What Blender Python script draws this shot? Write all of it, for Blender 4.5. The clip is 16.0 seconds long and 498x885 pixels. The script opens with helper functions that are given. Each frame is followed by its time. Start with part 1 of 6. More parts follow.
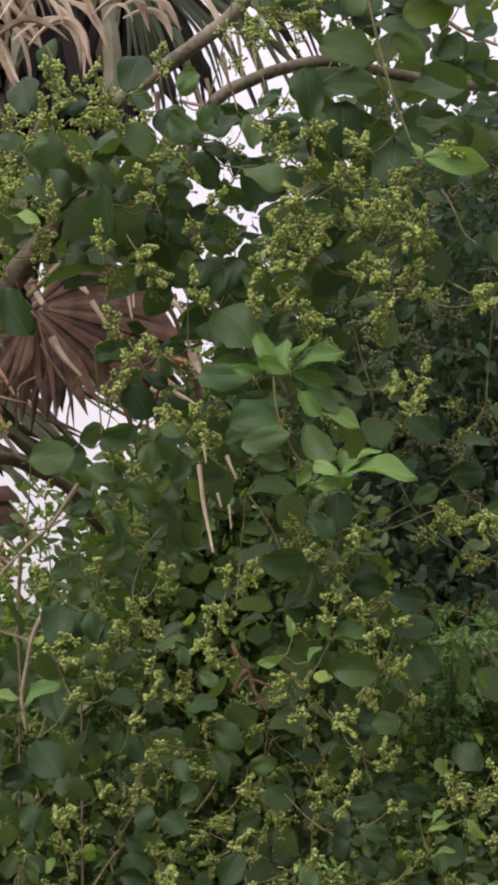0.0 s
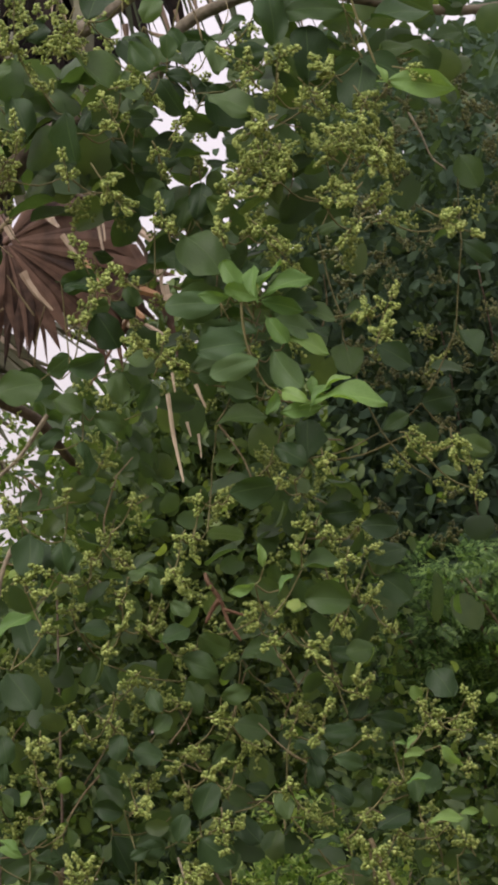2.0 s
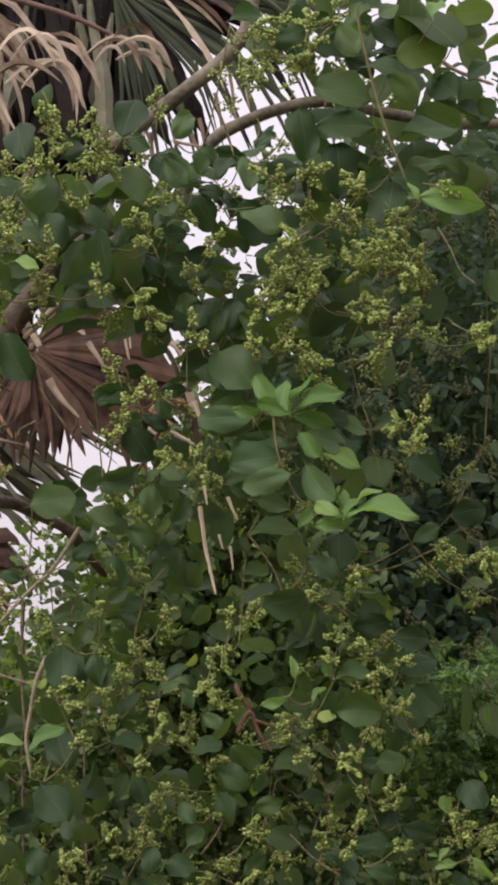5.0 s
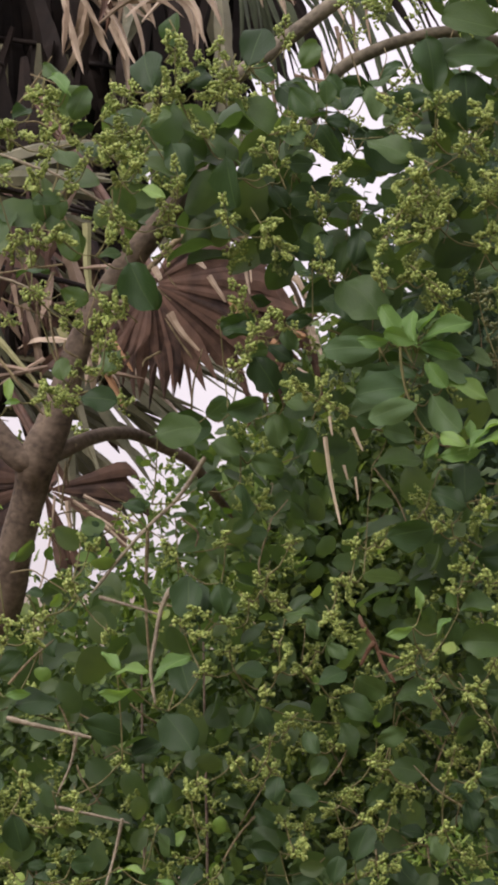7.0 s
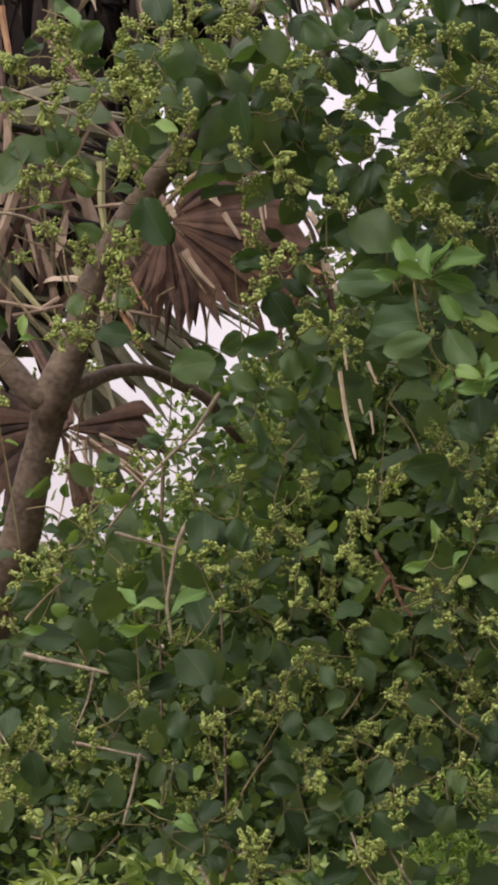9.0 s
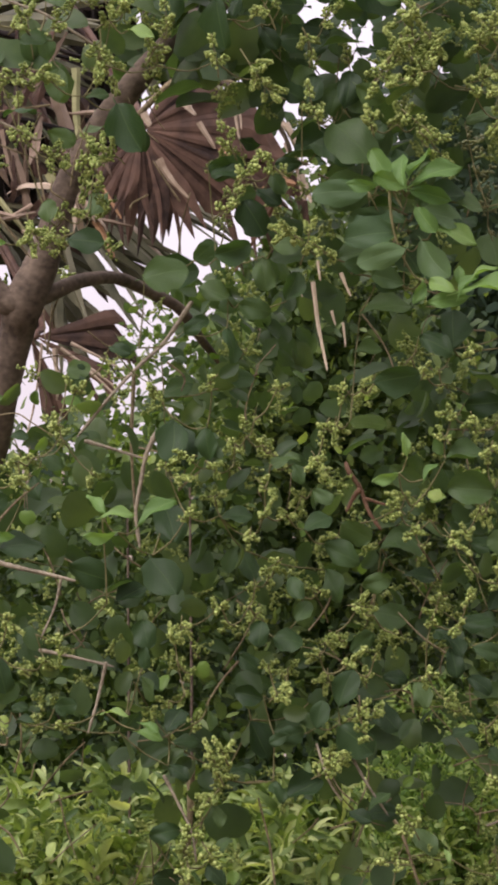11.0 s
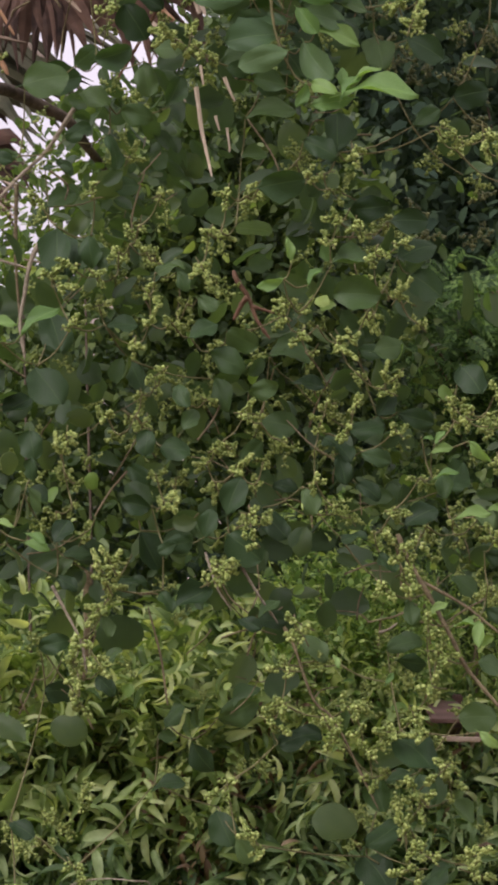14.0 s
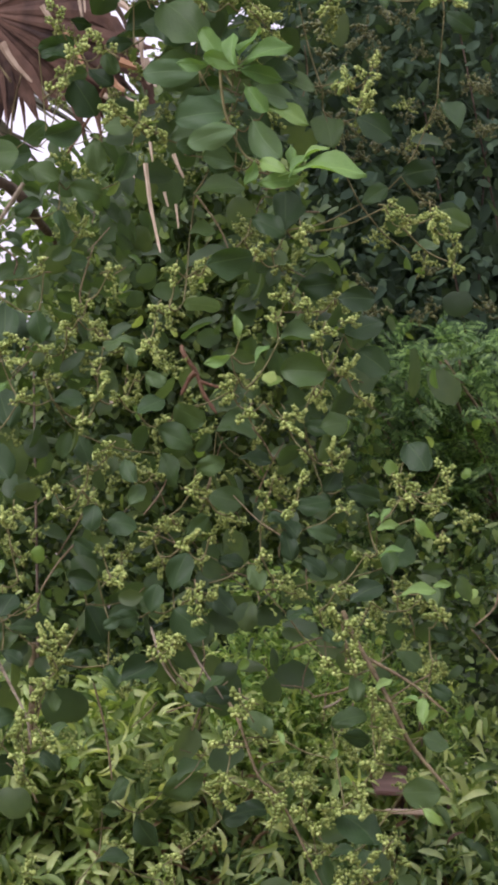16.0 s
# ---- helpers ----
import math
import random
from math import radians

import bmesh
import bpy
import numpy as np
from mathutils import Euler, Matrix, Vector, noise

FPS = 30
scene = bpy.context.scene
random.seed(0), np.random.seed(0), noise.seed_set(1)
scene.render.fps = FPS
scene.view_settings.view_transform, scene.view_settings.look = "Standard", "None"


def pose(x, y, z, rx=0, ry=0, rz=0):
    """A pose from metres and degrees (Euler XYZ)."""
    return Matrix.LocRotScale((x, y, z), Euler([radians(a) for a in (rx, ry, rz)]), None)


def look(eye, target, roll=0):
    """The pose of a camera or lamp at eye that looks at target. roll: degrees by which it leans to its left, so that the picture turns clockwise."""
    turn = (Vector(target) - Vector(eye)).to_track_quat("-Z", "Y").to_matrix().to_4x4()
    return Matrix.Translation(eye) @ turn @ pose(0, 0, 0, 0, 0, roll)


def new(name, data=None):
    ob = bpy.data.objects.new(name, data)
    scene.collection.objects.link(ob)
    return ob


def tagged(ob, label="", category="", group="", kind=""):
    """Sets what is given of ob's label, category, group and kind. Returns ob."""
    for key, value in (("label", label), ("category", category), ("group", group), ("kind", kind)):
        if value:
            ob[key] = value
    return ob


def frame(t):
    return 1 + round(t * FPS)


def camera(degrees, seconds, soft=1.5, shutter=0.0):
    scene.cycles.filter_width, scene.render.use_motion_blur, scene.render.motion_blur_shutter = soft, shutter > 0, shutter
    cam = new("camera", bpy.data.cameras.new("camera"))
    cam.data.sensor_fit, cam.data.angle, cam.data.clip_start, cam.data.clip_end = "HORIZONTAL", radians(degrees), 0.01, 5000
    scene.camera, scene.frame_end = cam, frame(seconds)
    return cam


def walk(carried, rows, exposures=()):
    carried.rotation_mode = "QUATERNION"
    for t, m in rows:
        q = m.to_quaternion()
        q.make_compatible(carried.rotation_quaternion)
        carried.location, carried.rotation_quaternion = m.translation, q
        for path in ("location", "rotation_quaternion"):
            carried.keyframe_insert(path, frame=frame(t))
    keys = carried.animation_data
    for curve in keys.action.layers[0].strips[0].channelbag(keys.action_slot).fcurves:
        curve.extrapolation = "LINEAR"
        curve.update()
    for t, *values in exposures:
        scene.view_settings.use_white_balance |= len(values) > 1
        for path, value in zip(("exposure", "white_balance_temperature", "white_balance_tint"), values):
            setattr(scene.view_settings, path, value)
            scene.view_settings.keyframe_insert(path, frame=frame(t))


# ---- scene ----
cam = camera(10.08, 16.0, soft=3.6)
walk(cam, [
    (0.0, pose(-0.0005, 0.0033, 1.6303, 93.374, 0, -0.135) @ pose(0, 0, 0, 0, 0, 0.103)),
    (0.5, pose(0.0046, 0.0120, 1.6275, 92.988, 0, 0.054) @ pose(0, 0, 0, 0, 0, 0.106)),
    (1.0, pose(0.0133, 0.0152, 1.6219, 92.749, 0, 0.023) @ pose(0, 0, 0, 0, 0, -0.294)),
    (1.5, pose(0.0165, 0.0142, 1.6098, 92.433, 0, -0.155) @ pose(0, 0, 0, 0, 0, -0.715)),
    (2.0, pose(0.0307, 0.0276, 1.6055, 92.286, 0, -0.305) @ pose(0, 0, 0, 0, 0, -0.783)),
    (2.5, pose(0.0207, 0.0211, 1.6131, 92.357, 0, -0.456) @ pose(0, 0, 0, 0, 0, -0.750)),
    (3.0, pose(0.0109, 0.0164, 1.6234, 93.003, 0, -0.501) @ pose(0, 0, 0, 0, 0, -0.705)),
    (3.2, pose(0.0075, 0.0139, 1.6345, 93.232, 0, -0.495) @ pose(0, 0, 0, 0, 0, -0.707)),
    (5.3, pose(-0.0157, -0.0123, 1.6457, 93.993, 0, -0.245) @ pose(0, 0, 0, 0, 0, -0.735)),
    (5.5, pose(-0.0122, -0.0153, 1.6444, 93.932, 0, -0.016) @ pose(0, 0, 0, 0, 0, -0.783)),
    (6.0, pose(-0.0113, -0.0105, 1.6341, 93.535, 0, 0.606) @ pose(0, 0, 0, 0, 0, -1.014)),
    (6.5, pose(-0.0271, -0.0014, 1.6310, 93.180, 0, 1.023) @ pose(0, 0, 0, 0, 0, -0.652)),
    (7.0, pose(-0.0479, 0.0018, 1.6210, 92.956, 0, 1.759) @ pose(0, 0, 0, 0, 0, -0.330)),
    (7.5, pose(-0.0539, 0.0093, 1.6191, 92.764, 0, 2.403) @ pose(0, 0, 0, 0, 0, -0.245)),
    (8.0, pose(-0.0391, 0.0076, 1.6204, 92.733, 0, 2.699) @ pose(0, 0, 0, 0, 0, -0.495)),
    (8.5, pose(-0.0308, 0.0072, 1.6189, 92.430, 0, 2.579) @ pose(0, 0, 0, 0, 0, -0.637)),
    (9.0, pose(-0.0405, 0.0065, 1.6046, 91.870, 0, 2.182) @ pose(0, 0, 0, 0, 0, -0.732)),
    (9.2, pose(-0.0353, 0.0124, 1.6016, 91.644, 0, 2.121) @ pose(0, 0, 0, 0, 0, -0.691)),
    (11.3, pose(-0.0416, 0.0227, 1.5927, 89.677, 0, 1.492) @ pose(0, 0, 0, 0, 0, 0.357)),
    (11.5, pose(-0.0357, 0.0229, 1.5888, 89.406, 0, 1.401) @ pose(0, 0, 0, 0, 0, 0.458)),
    (12.0, pose(-0.0051, 0.0265, 1.5871, 89.616, 0, 0.303) @ pose(0, 0, 0, 0, 0, 0.376)),
    (12.5, pose(0.0393, 0.0219, 1.6161, 90.361, 0, -0.202) @ pose(0, 0, 0, 0, 0, 0.499)),
    (13.0, pose(0.0358, 0.0260, 1.6103, 89.864, 0, 0.152) @ pose(0, 0, 0, 0, 0, 0.475)),
    (13.5, pose(0.0310, 0.0380, 1.5659, 88.425, 0, 0.408) @ pose(0, 0, 0, 0, 0, -0.130)),
    (14.0, pose(0.0373, 0.0550, 1.5364, 87.114, 0, 0.433) @ pose(0, 0, 0, 0, 0, -0.533)),
    (14.5, pose(0.0349, 0.0532, 1.5127, 86.389, 0, 0.235) @ pose(0, 0, 0, 0, 0, -0.640)),
    (15.0, pose(0.0346, 0.0544, 1.5132, 86.348, 0, 0.108) @ pose(0, 0, 0, 0, 0, -0.661)),
    (15.5, pose(0.0359, 0.0553, 1.5274, 86.939, 0, -0.128) @ pose(0, 0, 0, 0, 0, -0.491)),
    (16.0, pose(0.0421, 0.0450, 1.5735, 88.114, 0, -0.591) @ pose(0, 0, 0, 0, 0, -0.071)),
], [(0.0, 0.71, 6550, 19.5), (2.0, 0.65, 6700, 18.5), (3.0, 0.65, 6700, 19), (5.5, 0.63, 6550, 20.5), (6.5, 0.70, 6550, 21), (8.0, 0.76, 6750, 21), (9.0, 0.70, 6750, 21), (11.5, 0.86, 6400, 26), (12.5, 0.79, 6200, 27),
    (13.5, 0.72, 6250, 26.5), (14.5, 0.82, 6450, 25.5), (15.0, 1.09, 6250, 27), (16.0, 1.07, 6050, 28)])

# ---- light: bright overcast sky, weak wide sun high on the left ----
world = bpy.data.worlds.new("overcast_sky")
scene.world = world
world.use_nodes = True
wn, wl = world.node_tree.nodes, world.node_tree.links
wn.clear()
w_out = wn.new("ShaderNodeOutputWorld")
w_bg = wn.new("ShaderNodeBackground")
w_sky = wn.new("ShaderNodeTexSky")
w_sky.sky_type, w_sky.sun_disc = "NISHITA", False
w_sky.sun_elevation, w_sky.sun_rotation = radians(62), radians(-40)
w_gain = wn.new("ShaderNodeVectorMath")
w_gain.operation = "SCALE"
w_gain.inputs["Scale"].default_value = 0.10
w_co = wn.new("ShaderNodeTexCoord")
w_noise = wn.new("ShaderNodeTexNoise")
w_noise.inputs["Scale"].default_value, w_noise.inputs["Detail"].default_value = 2.5, 5.0
w_ramp = wn.new("ShaderNodeValToRGB")
w_ramp.color_ramp.elements[0].position, w_ramp.color_ramp.elements[1].position = 0.3, 0.75
w_ramp.color_ramp.elements[0].color = (0.72, 0.69, 0.73, 1)
w_ramp.color_ramp.elements[1].color = (0.92, 0.88, 0.91, 1)
w_mix = wn.new("ShaderNodeMix")
w_mix.data_type = "RGBA"
w_mix.inputs["Factor"].default_value = 0.90
wl.new(w_co.outputs["Generated"], w_noise.inputs["Vector"])
wl.new(w_noise.outputs["Fac"], w_ramp.inputs["Fac"])
wl.new(w_sky.outputs["Color"], w_gain.inputs[0])
wl.new(w_gain.outputs["Vector"], w_mix.inputs["A"])
wl.new(w_ramp.outputs["Color"], w_mix.inputs["B"])
wl.new(w_mix.outputs["Result"], w_bg.inputs["Color"])
# an overcast sky is brighter towards the zenith than at the horizon
w_sep = wn.new("ShaderNodeSeparateXYZ")
w_up = wn.new("ShaderNodeMapRange")
w_up.inputs["From Min"].default_value, w_up.inputs["From Max"].default_value = 0.0, 1.0
w_up.inputs["To Min"].default_value, w_up.inputs["To Max"].default_value = 0.60, 1.68
wl.new(w_co.outputs["Generated"], w_sep.inputs[0])
wl.new(w_sep.outputs["Z"], w_up.inputs["Value"])
wl.new(w_up.outputs["Result"], w_bg.inputs["Strength"])
wl.new(w_bg.outputs["Background"], w_out.inputs["Surface"])

sun_data = bpy.data.lights.new("sun", "SUN")
sun_data.energy, sun_data.angle, sun_data.color = 1.5, radians(30), (1.0, 0.97, 0.92)
sun = new("sun", sun_data)
sun.matrix_world = look((-8, -3, 11), (0, 4, 1.5))


# ---- materials ----
def surface(name, rough=0.6, spec=0.3):
    m = bpy.data.materials.new(name)
    m.use_nodes = True
    n, l = m.node_tree.nodes, m.node_tree.links
    b = n["Principled BSDF"]
    b.inputs["Roughness"].default_value = rough
    b.inputs["Specular IOR Level"].default_value = spec
    return m, n, l, b


def ramp(n, stops):
    r = n.new("ShaderNodeValToRGB")
    e = r.color_ramp.elements
    e[0].position, e[0].color = stops[0][0], (*stops[0][1], 1)
    e[1].position, e[1].color = stops[-1][0], (*stops[-1][1], 1)
    for p, c in stops[1:-1]:
        e.new(p).color = (*c, 1)
    return r


def leaf_material(name, low, mid, high, rough=0.5, thin=0.34, veins=True, island=False, spec=0.35):
    """A leaf: colour varied from leaf to leaf and blotched, midrib and side veins along the leaf's own map, some light through the blade."""
    m, n, l, b = surface(name, rough, spec)
    out = n["Material Output"]
    if island:
        rnd = n.new("ShaderNodeNewGeometry").outputs["Random Per Island"]
    else:
        rnd = n.new("ShaderNodeObjectInfo").outputs["Random"]
    shade = ramp(n, [(0.0, low), (0.55, mid), (1.0, high)])
    co = n.new("ShaderNodeTexCoord")
    spots = n.new("ShaderNodeTexNoise")
    spots.inputs["Scale"].default_value, spots.inputs["Detail"].default_value = 55.0, 4.0
    l.new(co.outputs["Object"], spots.inputs["Vector"])
    add = n.new("ShaderNodeMath")
    add.operation = "MULTIPLY_ADD"
    l.new(spots.outputs["Fac"], add.inputs[0])
    add.inputs[1].default_value = 0.5
    shift = n.new("ShaderNodeMath")
    shift.operation = "SUBTRACT"
    l.new(rnd, shift.inputs[0])
    shift.inputs[1].default_value = 0.25
    l.new(shift.outputs[0], add.inputs[2])
    l.new(add.outputs[0], shade.inputs["Fac"])
    colour = shade.outputs["Color"]
    if veins:
        uv = n.new("ShaderNodeUVMap")
        uv.uv_map = "leaf"
        sep = n.new("ShaderNodeSeparateXYZ")
        l.new(uv.outputs["UV"], sep.inputs[0])
        off = n.new("ShaderNodeMath")
        off.operation = "ABSOLUTE"
        l.new(sep.outputs["Y"], off.inputs[0])
        rib = n.new("ShaderNodeMapRange")
        rib.inputs["From Min"].default_value, rib.inputs["From Max"].default_value = 0.015, 0.05
        rib.inputs["To Min"].default_value, rib.inputs["To Max"].default_value = 1.0, 0.0
        l.new(off.outputs[0], rib.inputs["Value"])
        slope = n.new("ShaderNodeMath")
        slope.operation = "MULTIPLY_ADD"
        l.new(off.outputs[0], slope.inputs[0])
        slope.inputs[1].default_value = -0.7
        l.new(sep.outputs["X"], slope.inputs[2])
        wave = n.new("ShaderNodeMath")
        wave.operation = "MULTIPLY"
        l.new(slope.outputs[0], wave.inputs[0])
        wave.inputs[1].default_value = 44.0
        side = n.new("ShaderNodeMath")
        side.operation = "SINE"
        l.new(wave.outputs[0], side.inputs[0])
        sharp = n.new("ShaderNodeMapRange")
        sharp.inputs["From Min"].default_value, sharp.inputs["From Max"].default_value = 0.86, 1.0
        sharp.inputs["To Max"].default_value = 0.25
        l.new(side.outputs[0], sharp.inputs["Value"])
        vein = n.new("ShaderNodeMath")
        vein.operation = "MAXIMUM"
        l.new(rib.outputs[0], vein.inputs[0])
        l.new(sharp.outputs[0], vein.inputs[1])
        pale = n.new("ShaderNodeMix")
        pale.data_type = "RGBA"
        pale.inputs["B"].default_value = tuple(min(1, 1.5 * c + 0.02) for c in high) + (1,)
        fac = n.new("ShaderNodeMath")
        fac.operation = "MULTIPLY"
        fac.inputs[1].default_value = 0.24
        l.new(vein.outputs[0], fac.inputs[0])
        l.new(fac.outputs[0], pale.inputs["Factor"])
        l.new(colour, pale.inputs["A"])
        colour = pale.outputs["Result"]
        bump = n.new("ShaderNodeBump")
        bump.inputs["Strength"].default_value, bump.inputs["Distance"].default_value = 0.35, 0.002
        bump.invert = True
        l.new(vein.outputs[0], bump.inputs["Height"])
        l.new(bump.outputs["Normal"], b.inputs["Normal"])
    l.new(colour, b.inputs["Base Color"])
    thru = n.new("ShaderNodeBsdfTranslucent")
    warm = n.new("ShaderNodeMix")
    warm.data_type, warm.blend_type = "RGBA", "MULTIPLY"
    warm.inputs["Factor"].default_value = 1.0
    warm.inputs["B"].default_value = (1.5, 1.5, 0.6, 1)
    l.new(colour, warm.inputs["A"])
    l.new(warm.outputs["Result"], thru.inputs["Color"])
    both = n.new("ShaderNodeMixShader")
    both.inputs["Fac"].default_value = thin
    l.new(b.outputs["BSDF"], both.inputs[1])
    l.new(thru.outputs["BSDF"], both.inputs[2])
    l.new(both.outputs["Shader"], out.inputs["Surface"])
    return m


def grain_material(name, dark, light, stretch=(1, 1, 1), scale=30.0, rough=0.8, bump=0.4, depth=0.004, per_object=0.0, spec=0.2):
    """Bark, dry blades, earth: two scales of noise between two colours, with relief."""
    m, n, l, b = surface(name, rough, spec)
    co = n.new("ShaderNodeTexCoord")
    mp = n.new("ShaderNodeMapping")
    mp.inputs["Scale"].default_value = stretch
    l.new(co.outputs["Object"], mp.inputs["Vector"])
    fine = n.new("ShaderNodeTexNoise")
    fine.inputs["Scale"].default_value, fine.inputs["Detail"].default_value = scale, 8.0
    wide = n.new("ShaderNodeTexNoise")
    wide.inputs["Scale"].default_value, wide.inputs["Detail"].default_value = scale * 0.17, 3.0
    for t in (fine, wide):
        l.new(mp.outputs["Vector"], t.inputs["Vector"])
    s = n.new("ShaderNodeMath")
    s.operation = "ADD"
    l.new(fine.outputs["Fac"], s.inputs[0])
    l.new(wide.outputs["Fac"], s.inputs[1])
    k = n.new("ShaderNodeMath")
    k.operation = "MULTIPLY_ADD"
    k.inputs[1].default_value = 1.1
    k.inputs[2].default_value = -0.6
    l.new(s.outputs[0], k.inputs[0])
    last = k.outputs[0]
    if per_object:
        o = n.new("ShaderNodeObjectInfo")
        q = n.new("ShaderNodeMath")
        q.operation = "MULTIPLY_ADD"
        q.inputs[1].default_value = per_object
        l.new(o.outputs["Random"], q.inputs[0])
        l.new(last, q.inputs[2])
        h = n.new("ShaderNodeMath")
        h.operation = "SUBTRACT"
        h.inputs[1].default_value = per_object / 2
        l.new(q.outputs[0], h.inputs[0])
        last = h.outputs[0]
    r = ramp(n, [(0.1, dark), (0.9, light)])
    l.new(last, r.inputs["Fac"])
    l.new(r.outputs["Color"], b.inputs["Base Color"])
    bp = n.new("ShaderNodeBump")
    bp.inputs["Strength"].default_value, bp.inputs["Distance"].default_value = bump, depth
    l.new(s.outputs[0], bp.inputs["Height"])
    l.new(bp.outputs["Normal"], b.inputs["Normal"])
    return m


LEAF = leaf_material("leaf_green", (0.020, 0.046, 0.015), (0.040, 0.083, 0.027), (0.082, 0.140, 0.044), rough=0.52, spec=0.32)
LEAF_FILL = leaf_material("leaf_green_inner", (0.042, 0.078, 0.030), (0.060, 0.108, 0.041), (0.095, 0.146, 0.054), veins=False, island=True, thin=0.46)
LEAF_YOUNG = leaf_material("leaf_young", (0.09, 0.185, 0.046), (0.145, 0.27, 0.072), (0.23, 0.36, 0.11), thin=0.4)
LEAF_SHOOT = leaf_material("leaf_of_this_year", (0.055, 0.11, 0.042), (0.085, 0.155, 0.058), (0.12, 0.20, 0.075), rough=0.5, thin=0.36)
STRAP = leaf_material("strap_leaf", (0.20, 0.30, 0.10), (0.33, 0.45, 0.17), (0.55, 0.65, 0.33), thin=0.3, veins=False)
LEAF_OLIVE = leaf_material("leaf_olive", (0.04, 0.075, 0.018), (0.065, 0.115, 0.02), (0.10, 0.16, 0.03), thin=0.5)
BUD = leaf_material("flower_bud", (0.120, 0.175, 0.036), (0.245, 0.32, 0.073), (0.48, 0.56, 0.18), veins=False, island=True, thin=0.15)
# BUD darkened to olive: the crown's shade is in the colour
BUD_SHADED = leaf_material("shaded_flower_bud", (0.07, 0.085, 0.03), (0.13, 0.15, 0.05), (0.21, 0.23, 0.085), veins=False, island=True, thin=0.1)
STALK = grain_material("green_stalk", (0.10, 0.10, 0.04), (0.22, 0.20, 0.09), scale=80, depth=0.001)
BARK = grain_material("grey_brown_bark", (0.038, 0.028, 0.020), (0.178, 0.136, 0.096), stretch=(1, 1, 1.3), scale=95, bump=0.6, depth=0.003)
BARK_YOUNG = grain_material("grey_green_young_bark", (0.060, 0.052, 0.036), (0.25, 0.215, 0.155), stretch=(1, 1, 1.3), scale=95, bump=0.5, depth=0.002)
TWIG = grain_material("brown_twig", (0.075, 0.059, 0.034), (0.31, 0.255, 0.140), scale=150, depth=0.003, bump=0.7)
TWIG_RED = grain_material("red_brown_dead_twig", (0.085, 0.044, 0.024), (0.24, 0.14, 0.085), scale=120, depth=0.003, bump=0.7)
TWIG_PALE = grain_material("pale_dry_twig", (0.14, 0.118, 0.08), (0.43, 0.375, 0.265), scale=170, depth=0.003, bump=0.7)
PALM_DARK = grain_material("dead_palm_brown", (0.022, 0.013, 0.010), (0.150, 0.086, 0.058), stretch=(1, 1, 1), scale=40, rough=0.6, per_object=0.5, spec=0.3)
PALM_TAN = grain_material("dead_palm_tan", (0.25, 0.185, 0.125), (0.56, 0.46, 0.34), scale=35, rough=0.6, per_object=0.5, spec=0.3)
PALM_STRAW = grain_material("dead_palm_straw", (0.42, 0.33, 0.22), (0.72, 0.61, 0.45), scale=60, rough=0.6, spec=0.3)
PALM_FADED = grain_material("dead_palm_grey_brown", (0.11, 0.075, 0.05), (0.32, 0.24, 0.17), scale=35, rough=0.65, per_object=0.6, spec=0.25)
PALM_ORANGE = grain_material("dead_palm_orange", (0.26, 0.14, 0.07), (0.52, 0.31, 0.17), scale=45, rough=0.6, per_object=0.3, spec=0.3)
STRAP_OLD = grain_material("yellowing_palm_blade", (0.20, 0.21, 0.09), (0.38, 0.37, 0.19), scale=40, rough=0.6, per_object=0.3)
# near-black palm tone: the shade inside the crown is put into its colour
PALM_SHADED = grain_material("palm_skirt_shade_black", (0.006, 0.005, 0.004), (0.024, 0.017, 0.013), scale=30, rough=0.8, per_object=0.5)
PALM_LEAF = grain_material("palm_leaf_dark_green", (0.022, 0.031, 0.015), (0.062, 0.080, 0.038), scale=30, rough=0.5, per_object=0.4, spec=0.35)
PALM_GREEN = grain_material("palm_green", (0.06, 0.068, 0.036), (0.19, 0.18, 0.105), scale=30, rough=0.5, per_object=0.4, spec=0.4)
FAR_DARK = leaf_material("tree_leaf_dark", (0.042, 0.073, 0.047), (0.055, 0.093, 0.056), (0.075, 0.122, 0.067), rough=0.7, spec=0.12, veins=False, island=True)
FEATHER = leaf_material("feathery_leaf", (0.045, 0.098, 0.027), (0.098, 0.19, 0.052), (0.25, 0.40, 0.12), veins=False, island=True)
SAPLING = leaf_material("sapling_leaf", (0.05, 0.095, 0.022), (0.085, 0.15, 0.035), (0.19, 0.28, 0.08), veins=False, island=True, thin=0.45)
FINE = leaf_material("small_leaf", (0.075, 0.15, 0.030), (0.170, 0.29, 0.060), (0.40, 0.52, 0.155), veins=False, island=True)
MIXED = leaf_material("thicket_leaf", (0.040, 0.074, 0.022), (0.064, 0.112, 0.031), (0.17, 0.24, 0.068), veins=False, island=True)
LANCE = leaf_material("lance_leaf", (0.060, 0.115, 0.030), (0.24, 0.340, 0.100), (0.58, 0.66, 0.30), veins=False, island=True, thin=0.38)
# darker copy of LANCE, with the shade near the ground in its colour
LANCE_SHADED = leaf_material("lance_leaf_shaded_green", (0.044, 0.090, 0.028), (0.125, 0.205, 0.062), (0.42, 0.52, 0.23), veins=False, island=True, thin=0.3)
LANCE_DRY = leaf_material("lance_leaf_dry", (0.10, 0.058, 0.032), (0.19, 0.125, 0.068), (0.42, 0.32, 0.19), veins=False, island=True)
EARTH = grain_material("earth", (0.10, 0.08, 0.055), (0.26, 0.21, 0.15), scale=12, bump=0.6, depth=0.02)
BOARD = grain_material("weathered_board", (0.066, 0.040, 0.030), (0.185, 0.115, 0.088), stretch=(0.3, 4, 4), scale=25)

rng = np.random.default_rng(7)


